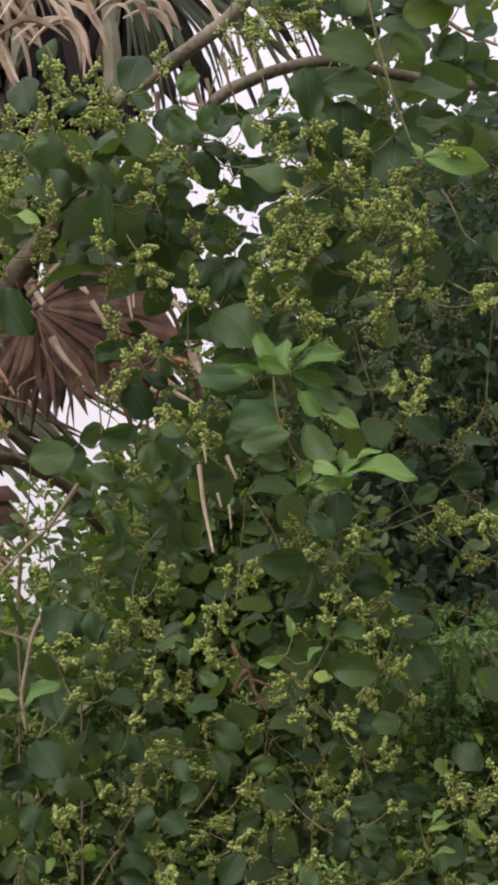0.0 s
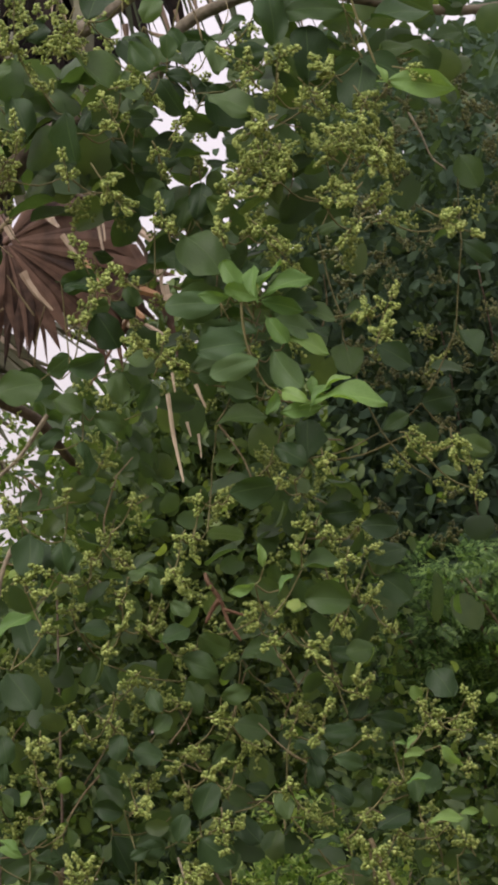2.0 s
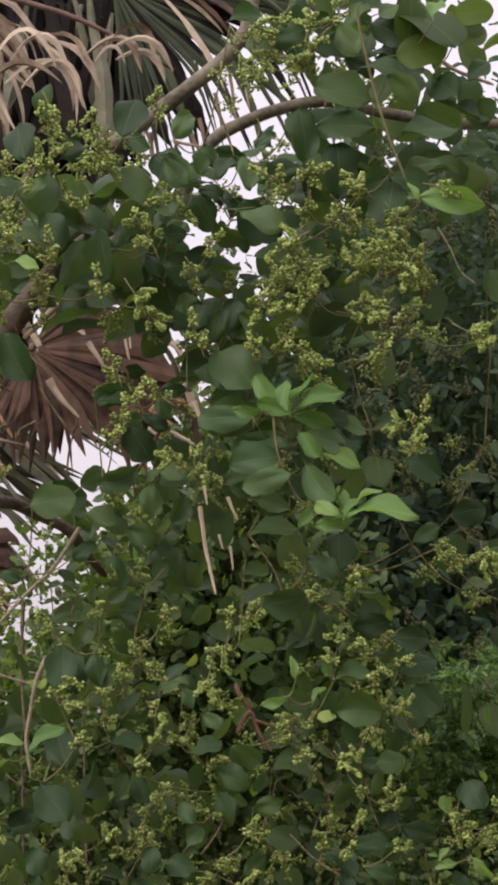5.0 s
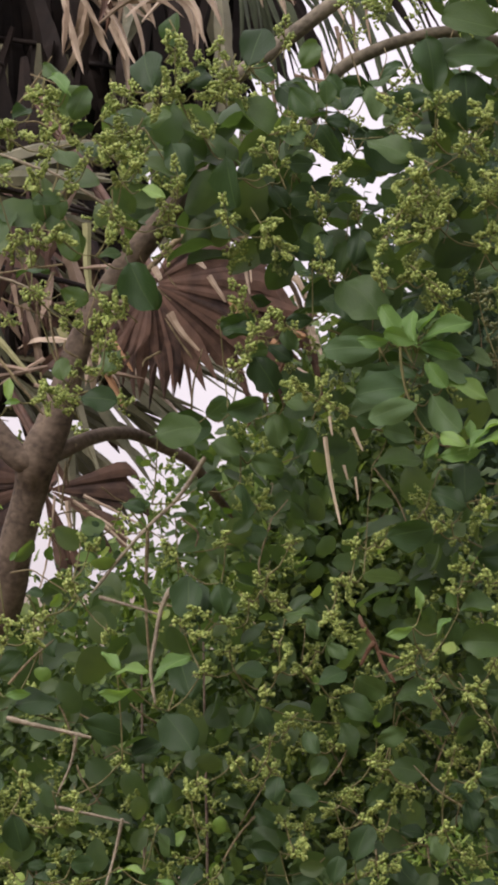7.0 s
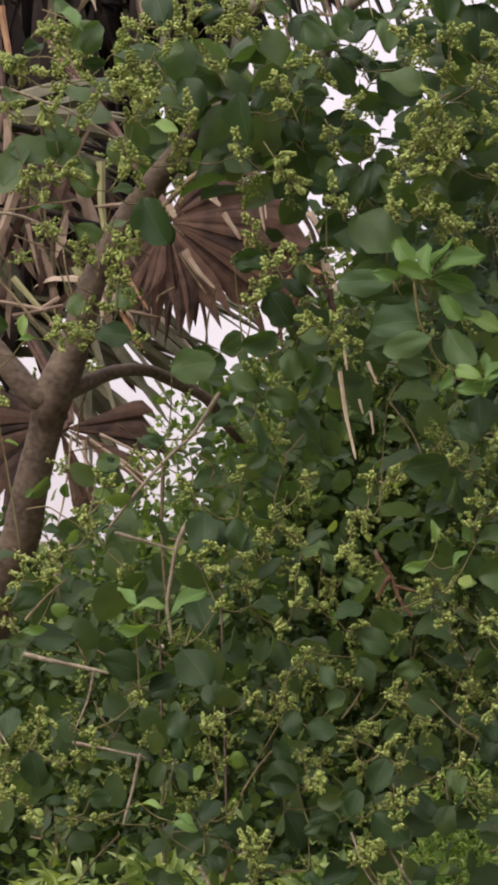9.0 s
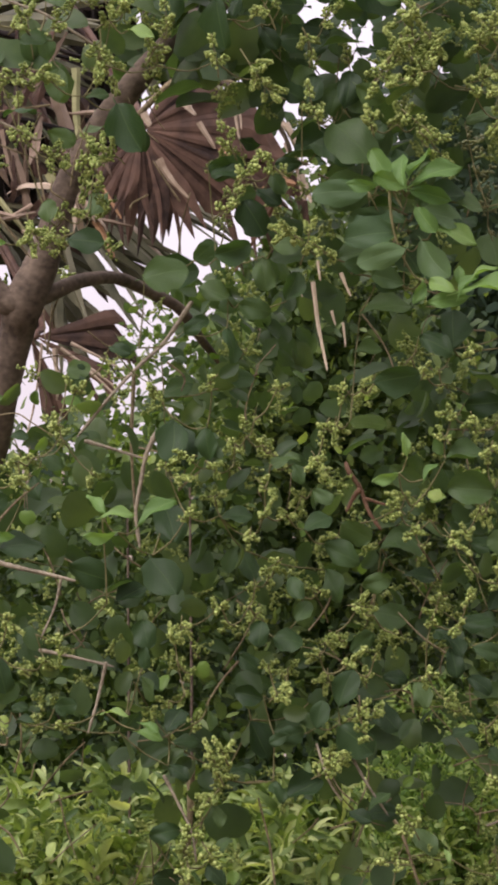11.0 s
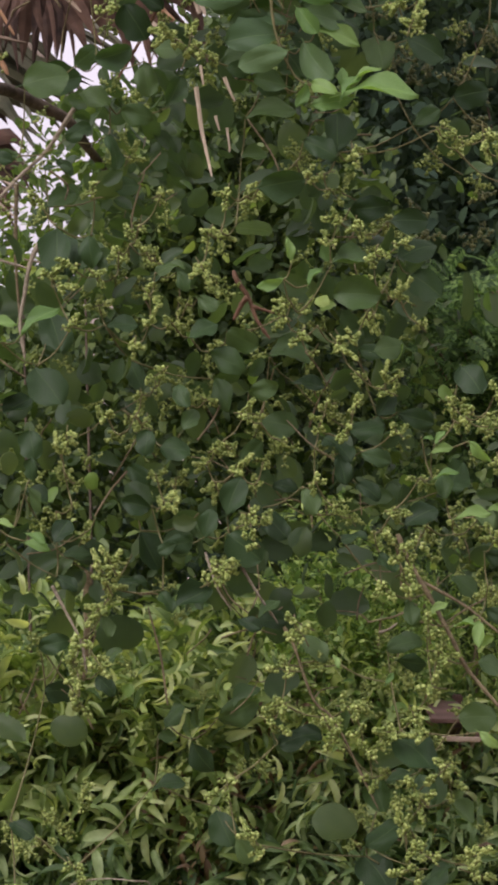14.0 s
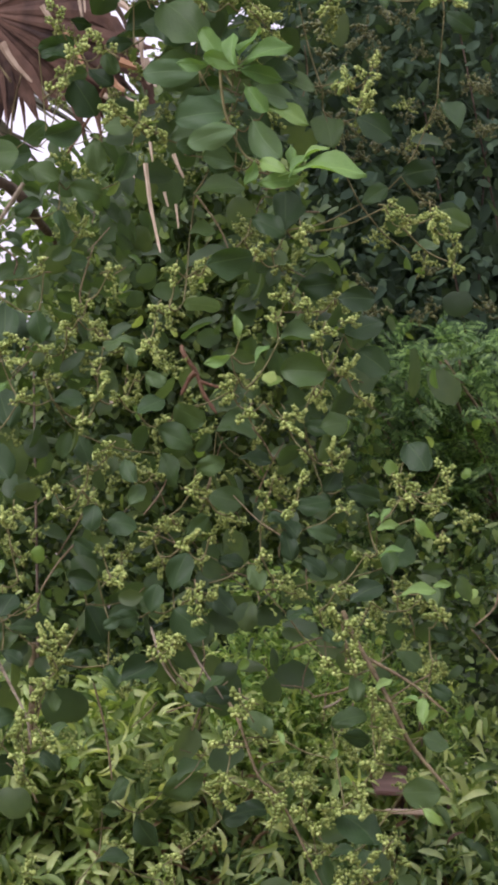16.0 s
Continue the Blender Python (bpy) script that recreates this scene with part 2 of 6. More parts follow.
# ---- building helpers ----
def mesh_of(name, verts, faces, material, smooth=True, uvs=None):
    me = bpy.data.meshes.new(name)
    me.from_pydata([tuple(v) for v in verts], [], [tuple(f) for f in faces])
    me.materials.append(material)
    if smooth:
        me.polygons.foreach_set("use_smooth", [True] * len(me.polygons))
    if uvs is not None:
        layer = me.uv_layers.new(name="leaf")
        loops = np.empty(len(me.loops), dtype=np.int32)
        me.loops.foreach_get("vertex_index", loops)
        layer.data.foreach_set("uv", np.asarray(uvs, dtype=np.float32)[loops].ravel())
    me.update()
    return me


def thing(name, place, label, category, group="", kind=""):
    ob = new(name)
    ob.empty_display_size = 0.05
    ob.location = place
    return tagged(ob, label, category, group, kind)


def standing(ob):
    m = ob.matrix_parent_inverse @ ob.matrix_basis
    return standing(ob.parent) @ m if ob.parent else ob.matrix_basis.copy()


def part(name, me, parent, label="", m=None, kind=""):
    """Links a mesh, given in world metres or with its own pose m, as one part under a thing or part."""
    ob = new(name, me)
    ob.parent = parent
    ob.matrix_parent_inverse = standing(parent).inverted()
    if m is not None:
        ob.matrix_basis = m
    return tagged(ob, label, kind=kind)


def spline(points, steps=6):
    """Catmull-Rom through rows (x, y, z, radius)."""
    p = np.array(points, float)
    p = np.vstack([2 * p[0] - p[1], p, 2 * p[-1] - p[-2]])
    out = []
    for i in range(1, len(p) - 2):
        for k in range(steps):
            t = k / steps
            out.append(0.5 * (2 * p[i] + (p[i + 1] - p[i - 1]) * t + (2 * p[i - 1] - 5 * p[i] + 4 * p[i + 1] - p[i + 2]) * t * t
                              + (3 * p[i] - p[i - 1] - 3 * p[i + 1] + p[i + 2]) * t ** 3))
    out.append(p[-2])
    return np.array(out)


def tube(points, sides=8, steps=6, rough=0.0, seed=0):
    """Vertices and faces of a round limb along a spline, a little knobbly."""
    s = spline(points, steps)
    r = np.random.default_rng(seed)
    way = np.gradient(s[:, :3], axis=0)
    way /= np.linalg.norm(way, axis=1)[:, None] + 1e-9
    ref = np.array([0.0, 1.0, 0.0])
    verts, faces = [], []
    for i in range(len(s)):
        a = np.cross(way[i], ref)
        if np.linalg.norm(a) < 1e-3:
            a = np.cross(way[i], np.array([1.0, 0, 0]))
        a /= np.linalg.norm(a)
        b = np.cross(way[i], a)
        rad = s[i, 3] * (1 + rough * r.normal())
        for k in range(sides):
            t = 2 * math.pi * k / sides
            q = rad * (1 + rough * 0.5 * r.normal())
            verts.append(s[i, :3] + q * (math.cos(t) * a + math.sin(t) * b))
    for i in range(len(s) - 1):
        for k in range(sides):
            u, v = i * sides + k, i * sides + (k + 1) % sides
            faces.append((u, v, v + sides, u + sides))
    faces.append(tuple(range(sides))[::-1])
    faces.append(tuple(range((len(s) - 1) * sides, len(s) * sides)))
    return verts, faces


def join(pieces):
    verts, faces = [], []
    for v, f in pieces:
        k = len(verts)
        verts.extend(v)
        faces.extend(tuple(i + k for i in g) for g in f)
    return verts, faces


def leaf_shape(nx, ny, width, cup, bend, blunt, wave=0.0, seed=0, petiole=True):
    """A leaf blade of length 1 from x = 0 to 1, normal +z, with a folded midrib, curled rim and a short stalk."""
    r = np.random.default_rng(seed)
    verts, faces, uvs = [], [], []
    ph = r.uniform(0, 6.28, 3)
    skew, rim = r.uniform(-0.12, 0.12), r.uniform(-0.9, 0.5)
    for i in range(nx + 1):
        s = 0.5 * (1 - math.cos(math.pi * i / nx))
        half = 0.5 * width * (1 - abs(2 * s ** blunt - 1) ** 2.3) ** ((0.55 if width > 0.45 else 0.9) if s > 0.5 else 0.72)
        if i in (0, nx):
            half = 0.02
        half *= 1 + 0.05 * math.sin(9 * s + ph[0]) + 0.03 * math.sin(19 * s + ph[2])
        for j in range(-ny, ny + 1):
            q = j / ny
            y = q * half * (1 + skew * (1 if q > 0 else -1)) * (1 + 0.05 * math.sin(13 * s + (2 if q > 0 else 5) + ph[0]))
            z = cup * (abs(q) ** 1.3) * half - bend * (s - 0.4) ** 2 + wave * math.sin(7 * s + 2.2 * q + ph[1]) * abs(q) + rim * half * max(0.0, abs(q) - 0.6)
            verts.append((s, y + 0.03 * math.sin(3 * s + ph[2]), z))
            uvs.append((s, q))
    w = 2 * ny + 1
    for i in range(nx):
        for j in range(2 * ny):
            a = i * w + j
            faces.append((a, a + w, a + w + 1, a + 1))
    if petiole:
        k = len(verts)
        z0 = verts[ny][2]
        for s, d in ((0.02, 0.012), (-0.16, 0.014)):
            for t in range(3):
                verts.append((s, d * math.cos(2.1 * t), z0 + d * math.sin(2.1 * t) - 0.25 * (s < 0) * 0.2))
                uvs.append((0.5, 0.0))
        for t in range(3):
            u = (t + 1) % 3
            faces.append((k + t, k + u, k + 3 + u, k + 3 + t))
    return verts, faces, uvs


def bulk(name, place, length, normal, tip, shapes, material, parent, label="", kind="stuff", pick=None):
    """Many small leaves in one mesh: arrays of centres, lengths, normals and tip directions."""
    n = len(place)
    tip = tip / (np.linalg.norm(tip, axis=1)[:, None] + 1e-9)
    side = np.cross(normal, tip)
    side /= np.linalg.norm(side, axis=1)[:, None] + 1e-9
    nor = np.cross(tip, side)
    allv, allf, base = [], [], 0
    which = rng.integers(0, len(shapes), n) if pick is None else pick
    for k, (v, f) in enumerate(shapes):
        v = np.array(v)
        sel = np.where(which == k)[0]
        if not len(sel):
            continue
        w = (place[sel, None, :] + length[sel, None, None] * ((v[None, :, 0:1] - 0.5) * tip[sel, None, :]
             + v[None, :, 1:2] * side[sel, None, :] + v[None, :, 2:3] * nor[sel, None, :]))
        allv.append(w.reshape(-1, 3))
        f = np.array(f)
        allf.append((f[None] + (np.arange(len(sel)) * len(v))[:, None, None] + base).reshape(-1, f.shape[1]))
        base += len(sel) * len(v)
    V, F = np.vstack(allv), np.vstack(allf)
    me = bpy.data.meshes.new(name)
    me.vertices.add(len(V))
    me.vertices.foreach_set("co", V.astype(np.float32).ravel())
    me.loops.add(F.size)
    me.loops.foreach_set("vertex_index", F.astype(np.int32).ravel())
    me.polygons.add(len(F))
    me.polygons.foreach_set("loop_start", np.arange(0, F.size, F.shape[1], dtype=np.int32))
    me.materials.append(material)
    me.update(calc_edges=True)
    me.polygons.foreach_set("use_smooth", [True] * len(F))
    return part(name, me, parent, label, kind=kind)


def simple(nx, ny, width, cup, bend, blunt, seed=0):
    v, f, _ = leaf_shape(nx, ny, width, cup, bend, blunt, 0.02, seed, petiole=False)
    return v, f


def unit(a):
    return a / (np.linalg.norm(a, axis=-1, keepdims=True) + 1e-9)


def facing(n, up=0.8, out=0.7, spread=0.6):
    """Leaf normals that look up and towards the open side, with scatter."""
    return unit(np.array([0.0, -out, up]) + spread * rng.normal(size=(n, 3)))


# ---- ground ----
gv, gf = [], []
edge = [-900, -120, -30, -12, -6, -3, 0, 3, 6, 12, 30, 120, 900]
deep = [-600, -60, -20, -6, 0, 2, 4, 6, 9, 14, 30, 120, 1500]
for j, y in enumerate(deep):
    for i, x in enumerate(edge):
        gv.append((x, y, -0.02 + 0.05 * noise.noise(Vector((x * 0.3, y * 0.3, 0))) if abs(x) < 20 and abs(y) < 20 else -0.4))
for j in range(len(deep) - 1):
    for i in range(len(edge) - 1):
        a = j * len(edge) + i
        gf.append((a, a + 1, a + 1 + len(edge), a + len(edge)))
ground = new("ground", mesh_of("ground", gv, gf, EARTH))
tagged(ground, "brown bare earth with leaf litter under shrubs", "ground", kind="structure")


# ---- the flowering tree ----
tree = thing("flowering_tree", (-0.62, 4.4, 0.0), "round-leaved tree thick with yellow-green flower bud clusters", "tree")
tv, tf = tube([(-0.78, 4.46, -0.1, 0.0556), (-0.74, 4.45, 0.6, 0.0447), (-0.677, 4.42, 1.221, 0.0370), (-0.649, 4.40, 1.354, 0.0367), (-0.618, 4.38, 1.460, 0.0350), (-0.597, 4.36, 1.530, 0.0328), (-0.560, 4.33, 1.599, 0.0305), (-0.537, 4.30, 1.686, 0.0273), (-0.512, 4.28, 1.771, 0.0261), (-0.501, 4.26, 1.813, 0.0309), (-0.475, 4.26, 1.870, 0.0269), (-0.453, 4.27, 1.941, 0.0220), (-0.432, 4.28, 2.006, 0.0200), (-0.391, 4.29, 2.080, 0.0201), (-0.342, 4.30, 2.146, 0.0201), (-0.310, 4.34, 2.194, 0.0175), (-0.262, 4.42, 2.262, 0.0135), (-0.19, 4.5, 2.315, 0.0117), (-0.11, 4.47, 2.335, 0.0111), (-0.052, 4.41, 2.41, 0.0105)], 14, 7, 0.010, 3)
part("trunk", mesh_of("trunk", tv, tf, BARK), tree, "grey-brown trunk, forked, with rough bark")


def limb(name, rows, material, parent, sides=10, label="", seed=1):
    rough = 0.018
    if name == "twig":
        r = np.random.default_rng(int(1e4 * abs(rows[0][0] + rows[0][2])))
        p = np.array(rows, float)
        p[1:-1, :3] += r.normal(0, 0.0022, (len(p) - 2, 3))
        first, last = p[0] * 1.0, p[-1] * 1.0
        first[:3] += 0.05 * (p[0, :3] - p[1, :3])
        last[:3] += 0.25 * (p[-1, :3] - p[-2, :3])
        first[3], last[3] = 0.45 * p[0, 3], 0.3 * p[-1, 3]
        rows, rough = np.vstack([first, p, last]), 0.10
    v, f = tube(rows, sides, 6, rough, seed)
    return part(name, mesh_of(name, v, f, material), parent, label)


limb("limb", [(-0.509, 4.25, 1.812, 0.0204), (-0.534, 4.25, 1.827, 0.0196), (-0.593, 4.27, 1.898, 0.0171), (-0.620, 4.28, 1.925, 0.0163), (-0.674, 4.30, 1.990, 0.0138), (-0.718, 4.30, 2.095, 0.0112)], BARK, tree)
limb("limb", [(-0.490, 4.27, 1.822, 0.0160), (-0.456, 4.30, 1.837, 0.0129), (-0.429, 4.33, 1.852, 0.0119), (-0.394, 4.38, 1.863, 0.0104), (-0.363, 4.44, 1.864, 0.0100), (-0.330, 4.50, 1.850, 0.0095), (-0.287, 4.53, 1.829, 0.0090), (-0.268, 4.55, 1.809, 0.0091), (-0.25, 4.65, 1.78, 0.0075), (-0.22, 4.8, 1.74, 0.0050)], BARK, tree)
limb("limb", [(-0.10, 4.45, 2.33, 0.010), (-0.052, 4.4, 2.413, 0.0105), (-0.028, 4.4, 2.44, 0.0105), (0.008, 4.4, 2.458, 0.0105), (0.061, 4.4, 2.478, 0.010), (0.141, 4.4, 2.491, 0.0095), (0.239, 4.42, 2.474, 0.009), (0.40, 4.45, 2.46, 0.008), (0.6, 4.5, 2.50, 0.006)], BARK_YOUNG, tree,
     label="arching limb, greenish where the bark is young")
limb("limb", [(-0.20, 4.38, 2.42, 0.013), (-0.13, 4.4, 2.476, 0.013), (-0.076, 4.4, 2.516, 0.0125), (-0.012, 4.4, 2.57, 0.012), (0.024, 4.42, 2.642, 0.011), (0.03, 4.45, 2.80, 0.008)], BARK_YOUNG, tree)
limb("twig", [(-0.240, 4.08, 1.806, 0.0033), (-0.277, 4.08, 1.753, 0.0030), (-0.314, 4.08, 1.717, 0.0027), (-0.356, 4.08, 1.673, 0.0024), (-0.393, 4.08, 1.626, 0.0021)], TWIG_PALE, tree, 6)
limb("twig", [(-0.387, 4.06, 1.609, 0.0028), (-0.355, 4.06, 1.601, 0.0023), (-0.310, 4.06, 1.586, 0.0018)], TWIG_PALE, tree, 6)
limb("twig", [(-0.287, 4.05, 1.619, 0.0036), (-0.300, 4.05, 1.591, 0.0033), (-0.306, 4.05, 1.551, 0.0030), (-0.312, 4.05, 1.502, 0.0027), (-0.310, 4.05, 1.466, 0.0024)], TWIG_PALE, tree, 6)
limb("twig", [(-0.322, 4.10, 1.697, 0.0029), (-0.322, 4.10, 1.599, 0.0024), (-0.319, 4.10, 1.509, 0.0019)], TWIG, tree, 6)
limb("twig", [(-0.515, 4.02, 1.438, 0.0036), (-0.474, 4.02, 1.431, 0.0032), (-0.433, 4.02, 1.420, 0.0028), (-0.405, 4.02, 1.412, 0.0024)], TWIG_PALE, tree, 6)
limb("twig", [(-0.420, 4.03, 1.411, 0.0020), (-0.427, 4.03, 1.375, 0.0017), (-0.445, 4.03, 1.335, 0.0013)], TWIG_PALE, tree, 6)
limb("twig", [(-0.447, 4.03, 1.311, 0.0026), (-0.403, 4.03, 1.302, 0.0021), (-0.355, 4.03, 1.291, 0.0017)], TWIG_PALE, tree, 6)
limb("twig", [(-0.355, 4.02, 1.292, 0.0026), (-0.365, 4.02, 1.248, 0.0021), (-0.377, 4.02, 1.204, 0.0017)], TWIG_PALE, tree, 6)
limb("twig", [(-0.560, 4.00, 1.338, 0.0024), (-0.551, 4.00, 1.326, 0.0020), (-0.540, 4.00, 1.310, 0.0016)], TWIG_PALE, tree, 6)
limb("twig", [(-0.526, 4.15, 1.646, 0.0013), (-0.499, 4.15, 1.650, 0.0012), (-0.470, 4.15, 1.637, 0.0010), (-0.449, 4.15, 1.620, 0.0009)], TWIG, tree, 6)
limb("twig", [(-0.517, 4.05, 1.488, 0.0020), (-0.488, 4.05, 1.520, 0.0017), (-0.460, 4.05, 1.544, 0.0013)], TWIG, tree, 6)
limb("twig", [(-0.014, 4.20, 1.578, 0.0028), (-0.006, 4.18, 1.562, 0.0038), (0.007, 4.17, 1.539, 0.0033), (0.018, 4.16, 1.508, 0.0030), (0.034, 4.15, 1.486, 0.0024)], TWIG_RED, tree, 6)
limb("twig", [(0.006, 4.12, 1.540, 0.0041), (-0.003, 4.12, 1.526, 0.0034), (-0.012, 4.12, 1.512, 0.0027)], TWIG_RED, tree, 6)
limb("twig", [(0.015, 4.12, 1.527, 0.0025), (0.034, 4.12, 1.521, 0.0020), (0.054, 4.12, 1.516, 0.0016)], TWIG_RED, tree, 6)
limb("twig", [(0.170, 3.97, 2.542, 0.0024), (0.175, 3.97, 2.510, 0.0022), (0.194, 3.97, 2.427, 0.0020), (0.213, 3.97, 2.357, 0.0018), (0.233, 3.97, 2.303, 0.0015)], STALK, tree, 6)
limb("twig", [(0.278, 4.20, 2.528, 0.0042), (0.293, 4.20, 2.518, 0.0037), (0.328, 4.20, 2.497, 0.0032), (0.375, 4.20, 2.479, 0.0027)], TWIG, tree, 6)
limb("twig", [(0.291, 4.10, 2.242, 0.0017), (0.305, 4.10, 2.213, 0.0015), (0.321, 4.10, 2.179, 0.0013), (0.340, 4.10, 2.164, 0.0011)], TWIG_PALE, tree, 6)
limb("twig", [(0.215, 3.99, 1.205, 0.0035), (0.231, 3.99, 1.172, 0.0034), (0.265, 3.99, 1.109, 0.0033), (0.290, 3.99, 1.058, 0.0031), (0.313, 3.99, 1.015, 0.0029), (0.354, 3.99, 0.965, 0.0025)], TWIG, tree, 6)
limb("twig", [(0.248, 4.00, 1.140, 0.0026), (0.304, 4.00, 1.107, 0.0021), (0.352, 4.00, 1.070, 0.0017)], TWIG, tree, 6)
limb("twig", [(0.194, 4.15, 1.051, 0.0021), (0.206, 4.15, 1.057, 0.0017), (0.218, 4.15, 1.063, 0.0013)], TWIG_PALE, tree, 6)
limb("twig", [(-0.269, 4.00, 1.135, 0.0024), (-0.246, 4.00, 1.095, 0.0021), (-0.231, 4.00, 1.055, 0.0018), (-0.225, 4.00, 1.023, 0.0016)], TWIG_PALE, tree, 6)
limb("twig", [(-0.262, 4.60, 1.095, 0.0074), (-0.263, 4.60, 1.031, 0.0061), (-0.267, 4.60, 0.944, 0.0048)], TWIG, tree, 6)
limb("twig", [(-0.137, 4.05, 1.096, 0.0012), (-0.123, 4.05, 1.032, 0.0016), (-0.114, 4.05, 0.975, 0.0014)], TWIG, tree, 6)
limb("twig", [(0.055, 4.00, 1.076, 0.0024), (0.067, 4.00, 1.049, 0.0022), (0.095, 4.00, 0.977, 0.0020), (0.118, 4.00, 0.945, 0.0018), (0.174, 4.00, 0.842, 0.0016)], TWIG, tree, 6)
limb("twig", [(-0.054, 4.00, 1.180, 0.0018), (-0.039, 4.00, 1.132, 0.0015), (-0.023, 4.00, 1.108, 0.0011)], TWIG_PALE, tree, 6)
limb("twig", [(-0.007, 4.00, 1.168, 0.0022), (0.016, 4.00, 1.128, 0.0018), (0.040, 4.00, 1.092, 0.0015)], TWIG_PALE, tree, 6)
limb("twig", [(-0.340, 4.00, 0.662, 0.0011), (-0.252, 4.00, 0.710, 0.0010), (-0.204, 4.00, 0.721, 0.0009), (-0.160, 4.00, 0.723, 0.0009), (-0.144, 4.00, 0.713, 0.0008), (-0.150, 4.00, 0.693, 0.0007)], TWIG_PALE, tree, 6)
limb("twig", [(-0.278, 4.60, 2.210, 0.0055), (-0.245, 4.60, 2.205, 0.0051), (-0.208, 4.60, 2.192, 0.0047), (-0.167, 4.60, 2.164, 0.0044), (-0.125, 4.60, 2.119, 0.0040), (-0.100, 4.60, 2.071, 0.0036)], BARK, tree, 6)
limb("twig", [(-0.586, 4.04, 2.255, 0.0028), (-0.536, 4.04, 2.248, 0.0026), (-0.483, 4.04, 2.229, 0.0023), (-0.443, 4.04, 2.218, 0.0021), (-0.373, 4.04, 2.172, 0.0018)], TWIG_PALE, tree, 6)
limb("twig", [(-0.595, 4.10, 2.080, 0.0026), (-0.545, 4.10, 2.077, 0.0023), (-0.512, 4.10, 2.069, 0.0020), (-0.470, 4.10, 2.049, 0.0017)], TWIG_PALE, tree, 6)
limb("twig", [(-0.598, 4.12, 2.019, 0.0029), (-0.548, 4.12, 1.969, 0.0025), (-0.511, 4.12, 1.919, 0.0022), (-0.482, 4.12, 1.885, 0.0019)], TWIG, tree, 6)
limb("twig", [(0.043, 3.95, 1.977, 0.0022), (0.046, 3.95, 1.930, 0.0020), (0.054, 3.95, 1.882, 0.0018), (0.080, 3.95, 1.834, 0.0016), (0.127, 3.95, 1.823, 0.0014)], STALK, tree, 6)
limb("twig", [(0.039, 3.95, 1.977, 0.0024), (0.049, 3.95, 1.961, 0.0020), (0.059, 3.95, 1.938, 0.0015)], STALK, tree, 6)

limb("twig", [(-0.111, 4.15, 1.978, 0.0028), (-0.134, 4.15, 1.929, 0.0026), (-0.170, 4.15, 1.871, 0.0022)], TWIG_RED, tree, 6)

limb("twig", [(-0.039, 4.2, 2.347, 0.0045), (-0.001, 4.2, 2.360, 0.0042), (0.045, 4.2, 2.353, 0.0036)], TWIG, tree, 6)

BLADES = [mesh_of("leaf", *(lambda v, f, u: (v, f, LEAF, True, u))(*leaf_shape(14, 4, w, c, b, k, 1.3 * wv, s)))
          for s, (w, c, b, k, wv) in enumerate([(0.68, 0.20, 0.25, 1.15, 0.05), (0.62, 0.14, 0.35, 1.05, 0.07), (0.74, 0.24, 0.2, 1.1, 0.05), (0.58, 0.42, 0.3, 1.2, 0.06),
                                                (0.80, 0.12, 0.28, 0.95, 0.07), (0.66, 0.28, 0.1, 1.25, 0.08), (0.70, 0.5, 0.15, 1.0, 0.06), (0.64, 0.34, 0.4, 0.9, 0.09)])]
YOUNG = [mesh_of("young_leaf", *(lambda v, f, u: (v, f, LEAF_YOUNG, True, u))(*leaf_shape(14, 4, w, c, b, k, wv, 20 + s)))
         for s, (w, c, b, k, wv) in enumerate([(0.54, 0.35, 0.35, 1.2, 0.08), (0.51, 0.30, 0.25, 1.3, 0.07), (0.41, 0.4, 0.35, 1.1, 0.08)])]
SHOOT = [mesh_of("leaf", *(lambda v, f, u: (v, f, LEAF_SHOOT, True, u))(*leaf_shape(14, 4, w, 0.2, 0.25, 1.15, 0.06, 50 + s))) for s, w in enumerate((0.5, 0.55, 0.6))]
OLIVE = [mesh_of("leaf", *(lambda v, f, u: (v, f, LEAF_OLIVE, True, u))(*leaf_shape(10, 3, 0.7, 0.1, 0.2, 0.9, 0.03, 31)))]

leaf_rng = np.random.default_rng(11)


def leaf_pose(x, y, z, length, angle, lean, roll):
    """A leaf centred at a place, its tip towards angle (degrees from +x up to +z), its face leaning back by lean and rolled about its own length."""
    m = Matrix.Translation((x, y, z)) @ pose(0, 0, 0, -lean) @ pose(0, 0, 0, 0, -angle) @ pose(0, 0, 0, 90) @ pose(0, 0, 0, roll)
    squeeze = math.hypot(math.cos(radians(angle)), math.sin(radians(angle)) * math.cos(radians(lean)))
    s = length / max(0.6, squeeze)
    return m @ Matrix.Diagonal((s, s, s, 1)) @ Matrix.Translation((-0.5, 0, 0))


def leaf_spray(rows, y, meshes, deep=0.03):
    """Leaves of one layer of the crown: rows of x, z, length and tip angle."""
    for x, z, length, angle in zip(rows[0::4], rows[1::4], rows[2::4], rows[3::4]):
        length *= 1.0 if z > 1.75 or meshes is YOUNG else 0.9
        lean = leaf_rng.uniform(-4, 52)
        m = leaf_pose(x, y + leaf_rng.uniform(-deep, deep), z, length * 1.0, angle, lean, leaf_rng.normal(0, 24))
        slim = meshes is YOUNG and z < 2.2 and (length > 0.06 or z < 1.75)
        part("leaf", YOUNG[2] if slim else meshes[leaf_rng.integers(len(meshes))], tree, m=m)
        ends.append((x - 0.5 * length * math.cos(radians(angle)), y + 0.02, z - 0.5 * length * math.sin(radians(angle))))


